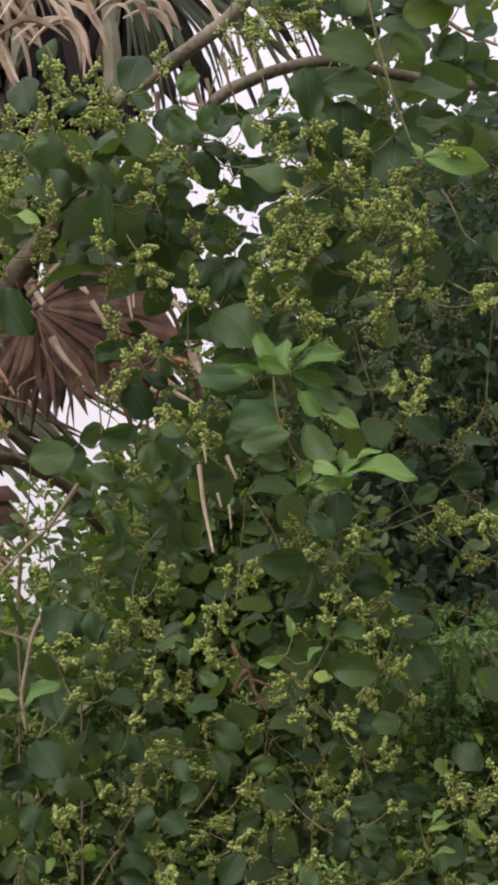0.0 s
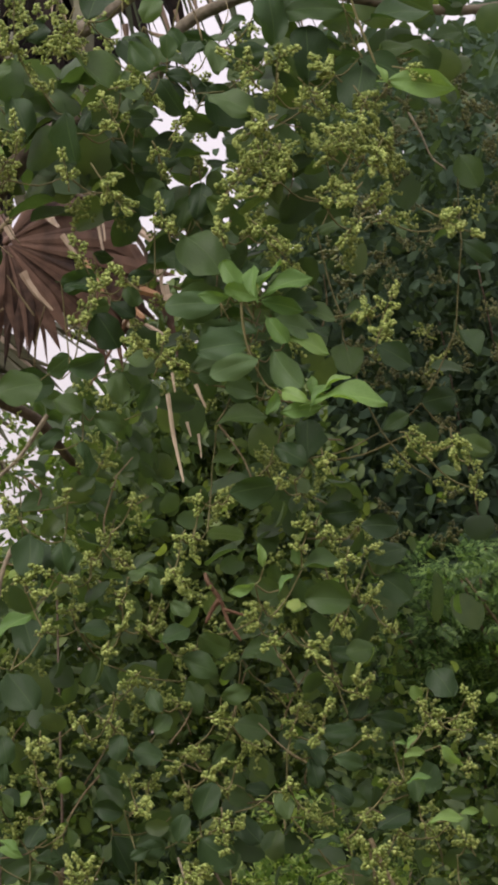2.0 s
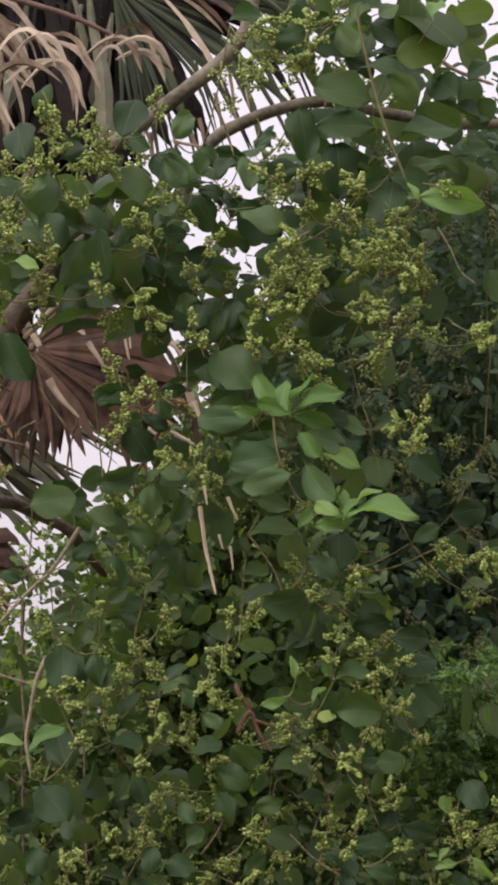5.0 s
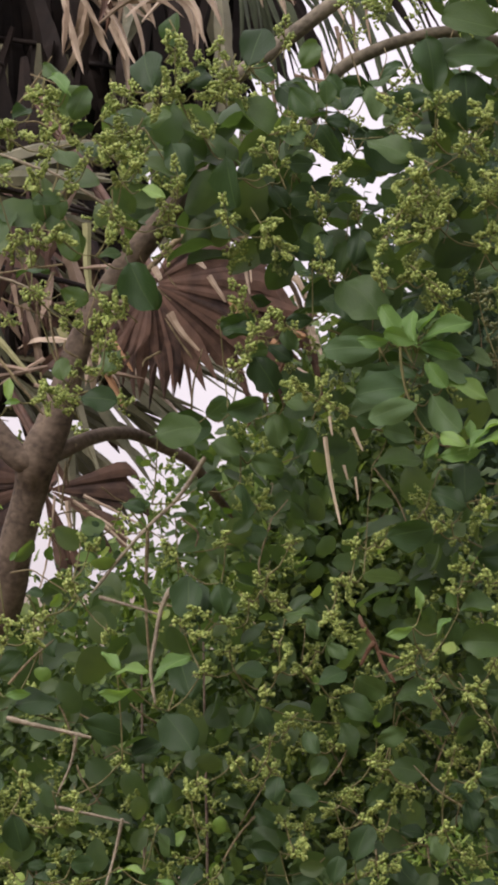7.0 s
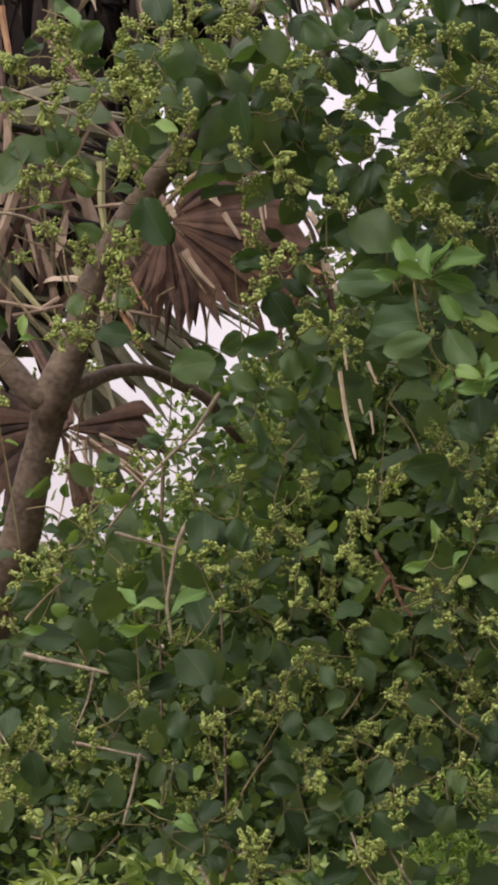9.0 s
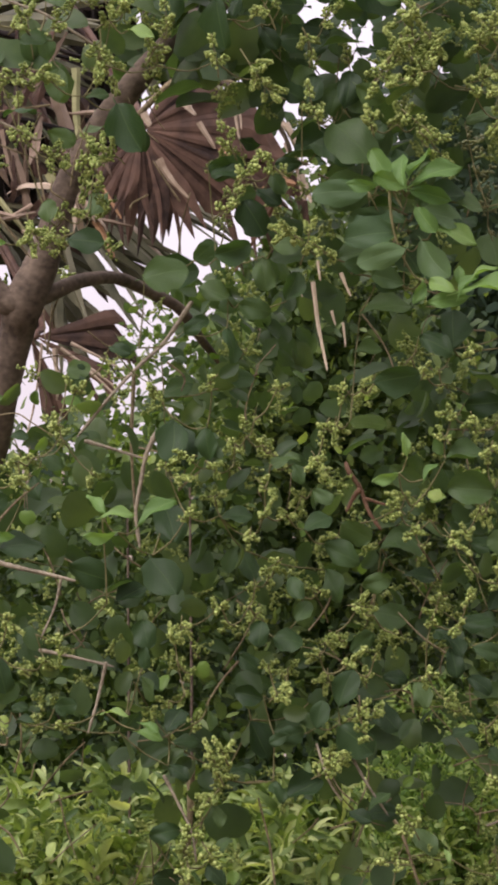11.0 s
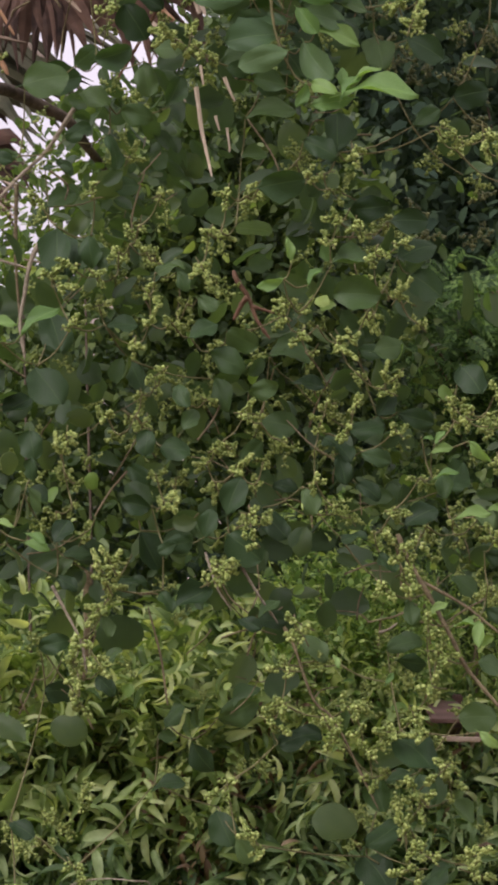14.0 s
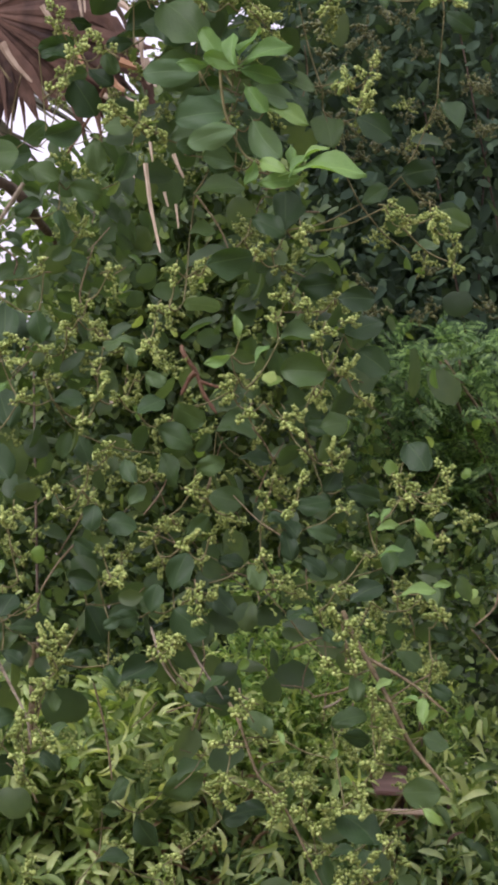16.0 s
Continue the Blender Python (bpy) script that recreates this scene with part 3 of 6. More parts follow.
ends = []
leaf_spray([
    0.237, 2.436, 0.058, -40, 0.151, 2.433, 0.086, 165, -0.275, 2.425, 0.052, 90, -0.158, 2.397, 0.064, 70,
    0.154, 2.383, 0.086, 175, 0.277, 2.373, 0.090, 10, 0.093, 2.369, 0.076, -85, -0.312, 2.359, 0.060, 100,
    -0.241, 2.346, 0.040, 60, -0.057, 2.331, 0.036, 90, 0.145, 2.317, 0.082, 90, -0.408, 2.312, 0.052, 60,
    0.061, 2.312, 0.056, 200, -0.093, 2.310, 0.052, -50, -0.494, 2.302, 0.026, 60, 0.247, 2.299, 0.066, -20,
    -0.163, 2.291, 0.080, -45, -0.042, 2.288, 0.036, 0, -0.407, 2.282, 0.032, 0, 0.214, 2.275, 0.076, -100,
    -0.107, 2.270, 0.048, -60, -0.054, 2.257, 0.060, -60, 0.031, 2.244, 0.068, -35, -0.527, 2.238, 0.030, -80,
], 4.0, BLADES)
leaf_spray([
    -0.172, 2.226, 0.040, 70, -0.197, 2.198, 0.074, -80, -0.460, 2.178, 0.040, 180, -0.067, 2.108, 0.044, 80,
    -0.015, 2.106, 0.054, 80, -0.371, 2.101, 0.036, 10, -0.092, 2.099, 0.036, 150, 0.017, 2.097, 0.048, -30,
    -0.033, 2.094, 0.050, 80, -0.475, 2.073, 0.048, 180, -0.321, 2.049, 0.076, -60, -0.008, 2.031, 0.078, -52,
    0.058, 2.004, 0.038, 95, 0.098, 1.995, 0.042, 35, -0.185, 1.993, 0.048, 180, 0.080, 1.966, 0.040, 20,
    -0.011, 1.961, 0.078, 180, 0.124, 1.957, 0.056, 12, 0.150, 1.947, 0.058, -12, 0.104, 1.942, 0.040, -10,
    0.032, 1.941, 0.056, 185, -0.439, 1.936, 0.034, 100, 0.115, 1.929, 0.050, 10, 0.137, 1.924, 0.062, -15,
], 4.0, BLADES)
leaf_spray([
    0.018, 1.917, 0.064, 180, -0.559, 1.915, 0.048, -30, 0.092, 1.897, 0.048, -30, -0.383, 1.891, 0.052, -10,
    0.110, 1.880, 0.061, -32, 0.074, 1.866, 0.050, -62, 0.003, 1.861, 0.042, 195, 0.104, 1.854, 0.058, -50,
    0.050, 1.834, 0.050, 185, 0.136, 1.770, 0.058, 90, 0.109, 1.746, 0.056, -30, -0.335, 1.738, 0.037, -20,
    -0.396, 1.706, 0.038, 150, 0.056, 1.697, 0.074, 10, 0.180, 1.664, 0.062, 0, 0.233, 1.644, 0.058, 0,
    -0.259, 1.610, 0.066, -90, 0.153, 1.591, 0.062, 10, -0.102, 1.584, 0.048, 20, -0.084, 1.563, 0.035, -60,
    0.160, 1.543, 0.074, 180, -0.048, 1.534, 0.037, -30, -0.514, 1.516, 0.052, 45, -0.170, 1.504, 0.052, 0,
], 4.0, BLADES)
leaf_spray([
    -0.055, 1.496, 0.048, 30, -0.001, 1.481, 0.053, -30, -0.023, 1.451, 0.060, -30, -0.548, 1.438, 0.036, -100,
    0.318, 1.424, 0.050, -60, -0.273, 1.421, 0.068, -60, 0.029, 1.412, 0.048, 10, -0.084, 1.405, 0.040, 120,
    -0.075, 1.371, 0.037, 60, -0.136, 1.340, 0.040, -100, -0.298, 1.337, 0.046, -80, 0.134, 1.330, 0.053, -50,
    -0.096, 1.329, 0.048, -10, 0.186, 1.314, 0.050, -20, -0.298, 1.303, 0.034, -90, 0.138, 1.299, 0.048, -80,
    -0.502, 1.277, 0.060, -80, 0.281, 1.272, 0.037, 100, 0.175, 1.268, 0.045, -30, -0.015, 1.263, 0.062, 70,
    -0.296, 1.261, 0.046, -60, 0.091, 1.257, 0.042, -60, -0.151, 1.252, 0.046, 170, -0.411, 1.233, 0.036, 10,
], 4.0, BLADES)
leaf_spray([
    0.247, 1.232, 0.058, 30, -0.476, 1.230, 0.029, 20, 0.340, 1.227, 0.034, -60, -0.051, 1.225, 0.045, 80,
    0.043, 1.224, 0.058, -50, -0.205, 1.222, 0.037, -80, -0.256, 1.217, 0.040, 60, -0.464, 1.214, 0.032, 0,
    -0.319, 1.210, 0.048, 40, 0.153, 1.205, 0.042, 10, -0.094, 1.197, 0.048, 10, -0.108, 1.192, 0.034, 200,
    -0.000, 1.191, 0.066, -40, 0.353, 1.174, 0.037, -20, 0.201, 1.168, 0.037, -50, -0.251, 1.141, 0.037, -30,
    -0.072, 1.123, 0.058, 35, -0.109, 1.116, 0.034, -60, 0.032, 1.105, 0.045, 40, 0.234, 1.096, 0.038, -90,
    0.352, 1.094, 0.038, -30, 0.006, 1.086, 0.038, -30, 0.036, 1.085, 0.053, 0, -0.195, 1.081, 0.034, -60,
], 4.0, BLADES)
leaf_spray([
    -0.269, 1.057, 0.050, 10, 0.096, 1.049, 0.053, -40, -0.190, 1.036, 0.042, 60, 0.347, 1.018, 0.045, -20,
    -0.196, 1.000, 0.040, -50, 0.075, 0.919, 0.070, 15, 0.238, 0.903, 0.070, -50, 0.186, 0.838, 0.053, -70,
    0.302, 0.813, 0.050, -40, -0.318, 0.795, 0.045, -30, -0.005, 0.760, 0.050, -60,
], 4.0, BLADES)
leaf_spray([
    0.244, 2.571, 0.074, 10, 0.097, 2.569, 0.049, -70, 0.173, 2.568, 0.058, 60, 0.352, 2.557, 0.041, 20,
    0.164, 2.538, 0.058, 20, 0.225, 2.537, 0.066, -30, 0.144, 2.525, 0.070, 20, 0.038, 2.522, 0.049, -60,
    0.243, 2.514, 0.074, 30, 0.205, 2.506, 0.058, 10, 0.180, 2.491, 0.049, -30, 0.355, 2.481, 0.043, 40,
    0.305, 2.464, 0.049, -60, 0.333, 2.422, 0.058, -30, -0.082, 2.403, 0.049, 60, 0.039, 2.384, 0.041, 40,
    -0.153, 2.383, 0.041, -30, 0.349, 2.362, 0.049, 20, -0.105, 2.361, 0.041, 20, 0.288, 2.344, 0.074, 0,
    -0.369, 2.320, 0.049, 10, 0.204, 2.320, 0.049, 40, -0.306, 2.310, 0.045, 30, -0.004, 2.280, 0.037, 60,
], 4.12, BLADES)
leaf_spray([
    -0.443, 2.255, 0.045, -60, -0.277, 2.252, 0.066, 110, -0.088, 2.238, 0.043, 20, -0.009, 2.237, 0.054, -30,
    0.245, 2.233, 0.051, 0, 0.109, 2.210, 0.058, -30, -0.088, 2.197, 0.054, 0, -0.035, 2.192, 0.049, 110,
    -0.456, 2.186, 0.045, -70, 0.020, 2.179, 0.045, 0, 0.377, 2.157, 0.054, -60, -0.085, 2.150, 0.059, -30,
    0.213, 2.147, 0.054, -40, -0.433, 2.127, 0.049, -90, -0.008, 2.101, 0.066, -40, 0.262, 2.082, 0.049, -40,
    0.180, 2.081, 0.049, 20, -0.383, 2.061, 0.041, 20, -0.428, 2.050, 0.045, -20, 0.386, 2.042, 0.049, -40,
    -0.061, 2.042, 0.063, 30, -0.156, 2.042, 0.033, -20, -0.114, 1.985, 0.038, -60, -0.129, 1.966, 0.041, -40,
], 4.12, BLADES)
leaf_spray([
    0.214, 1.958, 0.049, 20, -0.384, 1.957, 0.041, 80, 0.370, 1.910, 0.051, -60, 0.264, 1.893, 0.058, -30,
    0.198, 1.892, 0.049, -80, 0.012, 1.884, 0.076, 185, 0.012, 1.866, 0.051, 180, -0.264, 1.855, 0.070, 10,
    0.330, 1.828, 0.051, 10, 0.042, 1.805, 0.074, 10, 0.265, 1.795, 0.045, 30, 0.380, 1.763, 0.049, -40,
    0.018, 1.742, 0.043, 10, -0.265, 1.730, 0.043, 0, 0.339, 1.721, 0.049, 20, -0.166, 1.701, 0.041, 10,
    -0.261, 1.685, 0.051, 30, -0.407, 1.619, 0.041, 20, -0.487, 1.616, 0.030, 0, 0.250, 1.606, 0.066, 20,
    -0.219, 1.604, 0.049, 70, -0.443, 1.578, 0.037, -30, 0.262, 1.556, 0.059, -40, -0.470, 1.542, 0.037, -70,
], 4.12, BLADES)
leaf_spray([
    -0.271, 1.498, 0.066, -80, 0.210, 1.466, 0.051, 10, 0.065, 1.466, 0.066, 20, 0.188, 1.463, 0.051, 0,
    -0.488, 1.457, 0.082, 5, -0.154, 1.430, 0.049, -70, 0.093, 1.416, 0.054, -10, -0.384, 1.415, 0.078, -15,
    -0.035, 1.401, 0.054, -65, -0.325, 1.390, 0.049, 40, 0.203, 1.386, 0.046, 60, 0.248, 1.364, 0.059, -20,
    0.051, 1.359, 0.058, -20, 0.175, 1.353, 0.059, 10, -0.551, 1.338, 0.043, 100, 0.010, 1.318, 0.049, 40,
    -0.152, 1.287, 0.045, -40, 0.305, 1.281, 0.051, 60, 0.058, 1.267, 0.041, 0, -0.302, 1.254, 0.054, -20,
    0.202, 1.244, 0.035, 20, 0.095, 1.241, 0.041, 60, -0.062, 1.204, 0.049, -30, -0.137, 1.178, 0.066, -60,
], 4.12, BLADES)
leaf_spray([
    -0.248, 1.171, 0.046, 0, -0.166, 1.133, 0.051, 10, 0.316, 1.123, 0.051, -40, 0.229, 1.037, 0.059, 20,
    -0.257, 1.014, 0.030, -40, 0.237, 1.013, 0.051, -10, -0.270, 0.973, 0.051, 0, 0.000, 0.966, 0.051, 40,
    -0.012, 0.941, 0.073, 20, -0.107, 0.938, 0.043, 60, 0.336, 0.927, 0.063, 0, -0.116, 0.905, 0.031, 0,
    -0.066, 0.875, 0.059, -60, 0.219, 0.843, 0.043, 20, -0.113, 0.838, 0.051, 10, 0.257, 0.826, 0.051, -70,
    -0.035, 0.774, 0.059, -70, 0.194, 0.760, 0.063, 40, 0.187, 0.701, 0.059, -60, 0.277, 0.696, 0.051, 60,
    -0.298, 0.668, 0.059, -40,
], 4.12, BLADES)
leaf_spray([
    0.279, 2.532, 0.033, 80, -0.435, 2.341, 0.043, 120, 0.300, 2.261, 0.096, -6, 0.243, 2.268, 0.030, 120,
    -0.302, 2.176, 0.039, -20, -0.506, 1.903, 0.035, 95, -0.496, 1.881, 0.022, 10,
], 3.93, YOUNG)
leaf_spray([
    0.067, 1.606, 0.033, 100, 0.099, 1.570, 0.030, 60, 0.039, 1.559, 0.039, 200, -0.363, 1.524, 0.039, 130,
    -0.278, 1.514, 0.061, 40, -0.332, 1.508, 0.047, 10, -0.356, 1.477, 0.047, 190, -0.494, 1.474, 0.035, 5,
    0.254, 1.346, 0.016, 0, 0.270, 1.346, 0.024, 60, 0.275, 1.328, 0.033, 20, 0.324, 1.324, 0.041, -45,
    0.277, 1.297, 0.036, 20, 0.351, 1.246, 0.027, 10, 0.316, 1.240, 0.049, 10, -0.334, 1.234, 0.039, 0,
    -0.286, 1.213, 0.031, -30, -0.288, 1.200, 0.039, -20, 0.268, 1.107, 0.033, 40, 0.307, 1.086, 0.039, 10,
    0.322, 1.074, 0.035, -90, 0.126, 1.041, 0.020, 110, 0.200, 1.014, 0.019, 60,
], 3.93, YOUNG)
leaf_spray([
    0.337, 0.923, 0.036, -40,
], 3.93, YOUNG)
leaf_spray([
    -0.148, 1.927, 0.058, -60, -0.176, 1.879, 0.053, 20, -0.271, 1.846, 0.066, 12, -0.216, 1.880, 0.040, 40,
    -0.131, 1.848, 0.050, -80, -0.100, 1.886, 0.042, 0, -0.162, 1.960, 0.037, 10, -0.187, 1.999, 0.051, 5,
    -0.205, 1.823, 0.048, 150, -0.145, 1.798, 0.048, -20, -0.092, 1.830, 0.044, 70, -0.177, 1.746, 0.056, -70,
    -0.229, 1.775, 0.040, 30, -0.328, 1.742, 0.037, 180, -0.395, 1.711, 0.040, 10, -0.255, 1.611, 0.072, -80,
    -0.211, 1.606, 0.051, -85, -0.420, 2.317, 0.056, 60, -0.309, 2.364, 0.056, -85, -0.448, 2.361, 0.040, -40,
    -0.320, 2.051, 0.064, -70,
], 4.02, BLADES)
leaf_spray([
    -0.108, 2.333, 0.050, -50, -0.060, 2.267, 0.058, -60, 0.029, 2.249, 0.077, -40, -0.015, 2.231, 0.050, -20,
    -0.024, 2.179, 0.050, 10, -0.057, 2.177, 0.042, 60, -0.001, 2.098, 0.052, -60, -0.080, 2.122, 0.050, 90,
    -0.095, 2.229, 0.036, 0, -0.128, 2.190, 0.042, -60, -0.017, 2.115, 0.044, 70, 0.085, 2.376, 0.052, -70,
    -0.099, 2.006, 0.039, 180, -0.026, 2.026, 0.062, -50, 0.011, 2.062, 0.068, -45, -0.046, 2.030, 0.049, 160,
], 4.05, BLADES)
leaf_spray([
    0.037, 2.514, 0.054, -40, 0.069, 2.526, 0.062, 15, 0.095, 2.493, 0.049, -60, 0.013, 2.548, 0.049, 10,
    0.120, 2.538, 0.049, -20, 0.161, 2.521, 0.057, -60, 0.210, 2.470, 0.065, -15, 0.291, 2.402, 0.073, -30,
    0.260, 2.520, 0.057, 40,
], 4.06, BLADES)
leaf_spray([
    -0.050, 2.339, 0.050, -30, -0.013, 2.295, 0.050, -60, -0.067, 2.288, 0.046, 20, -0.026, 2.245, 0.041, -80,
    0.018, 2.336, 0.046, -45, -0.060, 2.210, 0.041, -20, -0.093, 2.252, 0.046, 60,
], 4.14, BLADES)
leaf_spray([
    -0.014, 2.357, 0.051, -20, 0.025, 2.367, 0.051, 30, -0.022, 2.335, 0.043, 70, -0.043, 2.353, 0.039, -60,
    0.010, 2.327, 0.051, -70, -0.064, 2.316, 0.051, 20, 0.052, 2.335, 0.049, -40, -0.087, 2.334, 0.054, -50,
    0.059, 2.302, 0.049, 10,
], 4.10, BLADES)
# two young shoots, one above the other
leaf_spray([
    0.030, 1.994, 0.054, 118, 0.108, 1.980, 0.072, 22, 0.082, 1.996, 0.052, 62, 0.045, 1.970, 0.052, 160,
    0.005, 1.965, 0.045, 180, 0.136, 1.899, 0.062, -25, 0.091, 1.916, 0.044, -55, 0.060, 1.985, 0.048, 95, 0.100, 1.950, 0.060, -12,
    0.191, 1.822, 0.105, 2, 0.172, 1.845, 0.045, 35, 0.143, 1.839, 0.035, 105, 0.086, 1.818, 0.038, 250,
    0.125, 1.808, 0.059, 190, 0.115, 1.826, 0.039, 150, 0.150, 1.828, 0.043, 55,
], 3.93, YOUNG)
leaf_spray([
    -0.025, 1.958, 0.079, 180, 0.114, 1.926, 0.067, -10, 0.030, 1.917, 0.075, 186, 0.018, 1.896, 0.075, 190,
    0.033, 1.867, 0.071, 200, 0.041, 1.835, 0.048, 160, 0.105, 1.864, 0.063, -60,
], 3.95, SHOOT)
leaf_spray([
    0.343, 2.550, 0.058, 0, 0.249, 2.534, 0.074, 80, 0.283, 2.528, 0.090, -60, 0.266, 2.490, 0.077, 10,
    0.017, 1.637, 0.058, -10,
], 4.03, OLIVE)


def ball():
    bm = bmesh.new()
    bmesh.ops.create_icosphere(bm, subdivisions=1, radius=1)
    v = np.array([q.co[:] for q in bm.verts])
    f = [[q.index for q in g.verts] for g in bm.faces]
    bm.free()
    return v, f


BALL_V, BALL_F = ball()


def bud_cluster(seed, size, loose, grain=1.0):
    """A panicle about size metres across: side stalks, each a stubby finger packed with round buds."""
    r = np.random.default_rng(seed)
    verts, faces, mats = [], [], []

    def add(v, f, k):
        o = len(verts)
        verts.extend(map(tuple, v))
        faces.extend(tuple(int(i) + o for i in g) for g in f)
        mats.extend([k] * len(f))

    h = 0.5 * size
    v, f = tube([(-1.2 * h, 0.1 * h, 0, 0.0011), (-0.4 * h, 0, 0.06 * h, 0.0010), (0.3 * h, 0, 0.04 * h, 0.0009), (0.8 * h, 0, 0, 0.0006)], 4, 2)
    add(v, f, 1)
    fingers = max(3, int(round((125 if loose else 140) * size)))
    for i in range(fingers):
        s = (-0.6 + 1.2 * i / max(1, fingers - 1)) * h
        a = i * 2.4 + r.uniform(-0.5, 0.5)
        root = np.array([s, 0, 0.03 * h])
        way = unit(np.array([r.uniform(0.1, 0.9), 0.8 * math.cos(a), math.sin(a)]))
        if i == fingers - 1:
            way = np.array([1.0, 0.1, 0.1])
        stem = r.uniform(0.05, 0.35) * h
        reach = r.uniform(0.009, 0.024)
        start, tip = root + way * stem, root + way * (stem + reach)
        v, f = tube([(*root, 0.0007), (*start, 0.0007), (*tip, 0.0005)], 3, 1)
        add(v, f, 1)
        side = unit(np.cross(way, np.array([0.3, 0.9, 0.2])))
        other = np.cross(way, side)
        here = max(5, int(reach / (0.0013 if loose else 0.00075) / grain ** 1.6))
        for q in range(here):
            t = (q + 0.3) / here
            g = q * 2.4 + r.uniform(-0.5, 0.5)
            wide = (0.0052 if loose else 0.0040) * (1.1 - 0.5 * t) * r.uniform(0.5, 1.15)
            c = start + (tip - start) * t + wide * (math.cos(g) * side + math.sin(g) * other)
            add(c + BALL_V * r.uniform(*((0.0024, 0.0031) if loose else (0.0020, 0.0028))) * grain * r.uniform(0.88, 1.12, 3), BALL_F, 0)
    me = bpy.data.meshes.new("panicle")
    me.from_pydata(verts, [], faces)
    me.materials.append(BUD)
    me.materials.append(STALK)
    me.polygons.foreach_set("material_index", mats)
    me.polygons.foreach_set("use_smooth", [True] * len(faces))
    me.update()
    return me


SIZES = [0.026, 0.036, 0.046, 0.058, 0.072]
PANICLES = [[bud_cluster(100 + 10 * k + s, size, s > 2) for s in range(6)] for k, size in enumerate(SIZES)]
YOUNG_PANICLES = [[bud_cluster(300 + 10 * k + s, size, s > 1, 0.74) for s in range(6)] for k, size in enumerate(SIZES)]


def flower_spray(rows, y=3.97, deep=0.03):
    for x, z, size in zip(rows[0::3], rows[1::3], rows[2::3]):
        back = 1 + (leaf_rng.random() < (0.5 if 1.2 < z < 1.8 else 0.15)) * leaf_rng.uniform(0.02, 0.04)
        m = Matrix.Translation((x * back, y * back + leaf_rng.uniform(-deep, deep), 1.6 + (z - 1.6) * back)) @ pose(0, 0, 0, leaf_rng.uniform(0, 360), leaf_rng.uniform(-180, 180), leaf_rng.uniform(-50, 50))
        k = min(range(len(SIZES)), key=lambda i: abs(SIZES[i] - (0.85 if 1.2 < z < 1.8 else 1.0) * size))
        s = leaf_rng.uniform(0.92, 1.1) * (1.16 if z > 1.75 else 0.88 if 1.2 < z else 1.02)
        part("panicle", YOUNG_PANICLES[k][leaf_rng.integers(6)] if z > 1.75 else PANICLES[k][leaf_rng.integers(1, 6)], tree, m=m @ Matrix.Diagonal((s, s, s, 1)))
        ends.append((x, y + 0.03, z))


flower_spray([
    0.102, 2.527, 0.048, 0.041, 2.516, 0.040, 0.098, 2.498, 0.032, -0.267, 2.402, 0.032, -0.117, 2.392, 0.040, -0.206, 2.384, 0.032,
    -0.274, 2.376, 0.024, -0.240, 2.357, 0.032, -0.198, 2.348, 0.048, -0.186, 2.332, 0.040, -0.272, 2.329, 0.040, -0.474, 2.324, 0.028,
    -0.210, 2.324, 0.048, -0.334, 2.322, 0.036, -0.361, 2.318, 0.048, -0.292, 2.317, 0.048, -0.452, 2.316, 0.036, 0.099, 2.302, 0.036,
    -0.442, 2.300, 0.040, 0.055, 2.291, 0.040, -0.515, 2.280, 0.040, -0.434, 2.279, 0.040, -0.098, 2.277, 0.028, -0.349, 2.273, 0.044,
    -0.122, 2.265, 0.028, -0.086, 2.265, 0.024, -0.509, 2.264, 0.040, -0.232, 2.263, 0.040, -0.333, 2.261, 0.048, 0.095, 2.258, 0.040,
    0.143, 2.255, 0.032, -0.455, 2.251, 0.044,
])
flower_spray([
    0.171, 2.242, 0.040, 0.135, 2.238, 0.028, -0.366, 2.237, 0.044, -0.398, 2.234, 0.028, -0.326, 2.229, 0.048, -0.135, 2.221, 0.060,
    -0.536, 2.216, 0.020, 0.211, 2.208, 0.056, 0.190, 2.206, 0.036, 0.074, 2.205, 0.052, -0.046, 2.203, 0.014, -0.350, 2.201, 0.040,
    -0.427, 2.198, 0.040, -0.269, 2.195, 0.040, -0.475, 2.195, 0.036, 0.247, 2.185, 0.040, 0.186, 2.180, 0.048, 0.081, 2.174, 0.048,
    -0.071, 2.172, 0.028, 0.105, 2.169, 0.032, 0.166, 2.168, 0.036, 0.219, 2.168, 0.056, 0.052, 2.161, 0.032, 0.235, 2.159, 0.040,
    -0.285, 2.159, 0.036, 0.066, 2.158, 0.056, -0.366, 2.156, 0.044, 0.094, 2.153, 0.044, -0.014, 2.151, 0.020, 0.254, 2.146, 0.032,
    -0.200, 2.145, 0.040, -0.358, 2.140, 0.036,
])
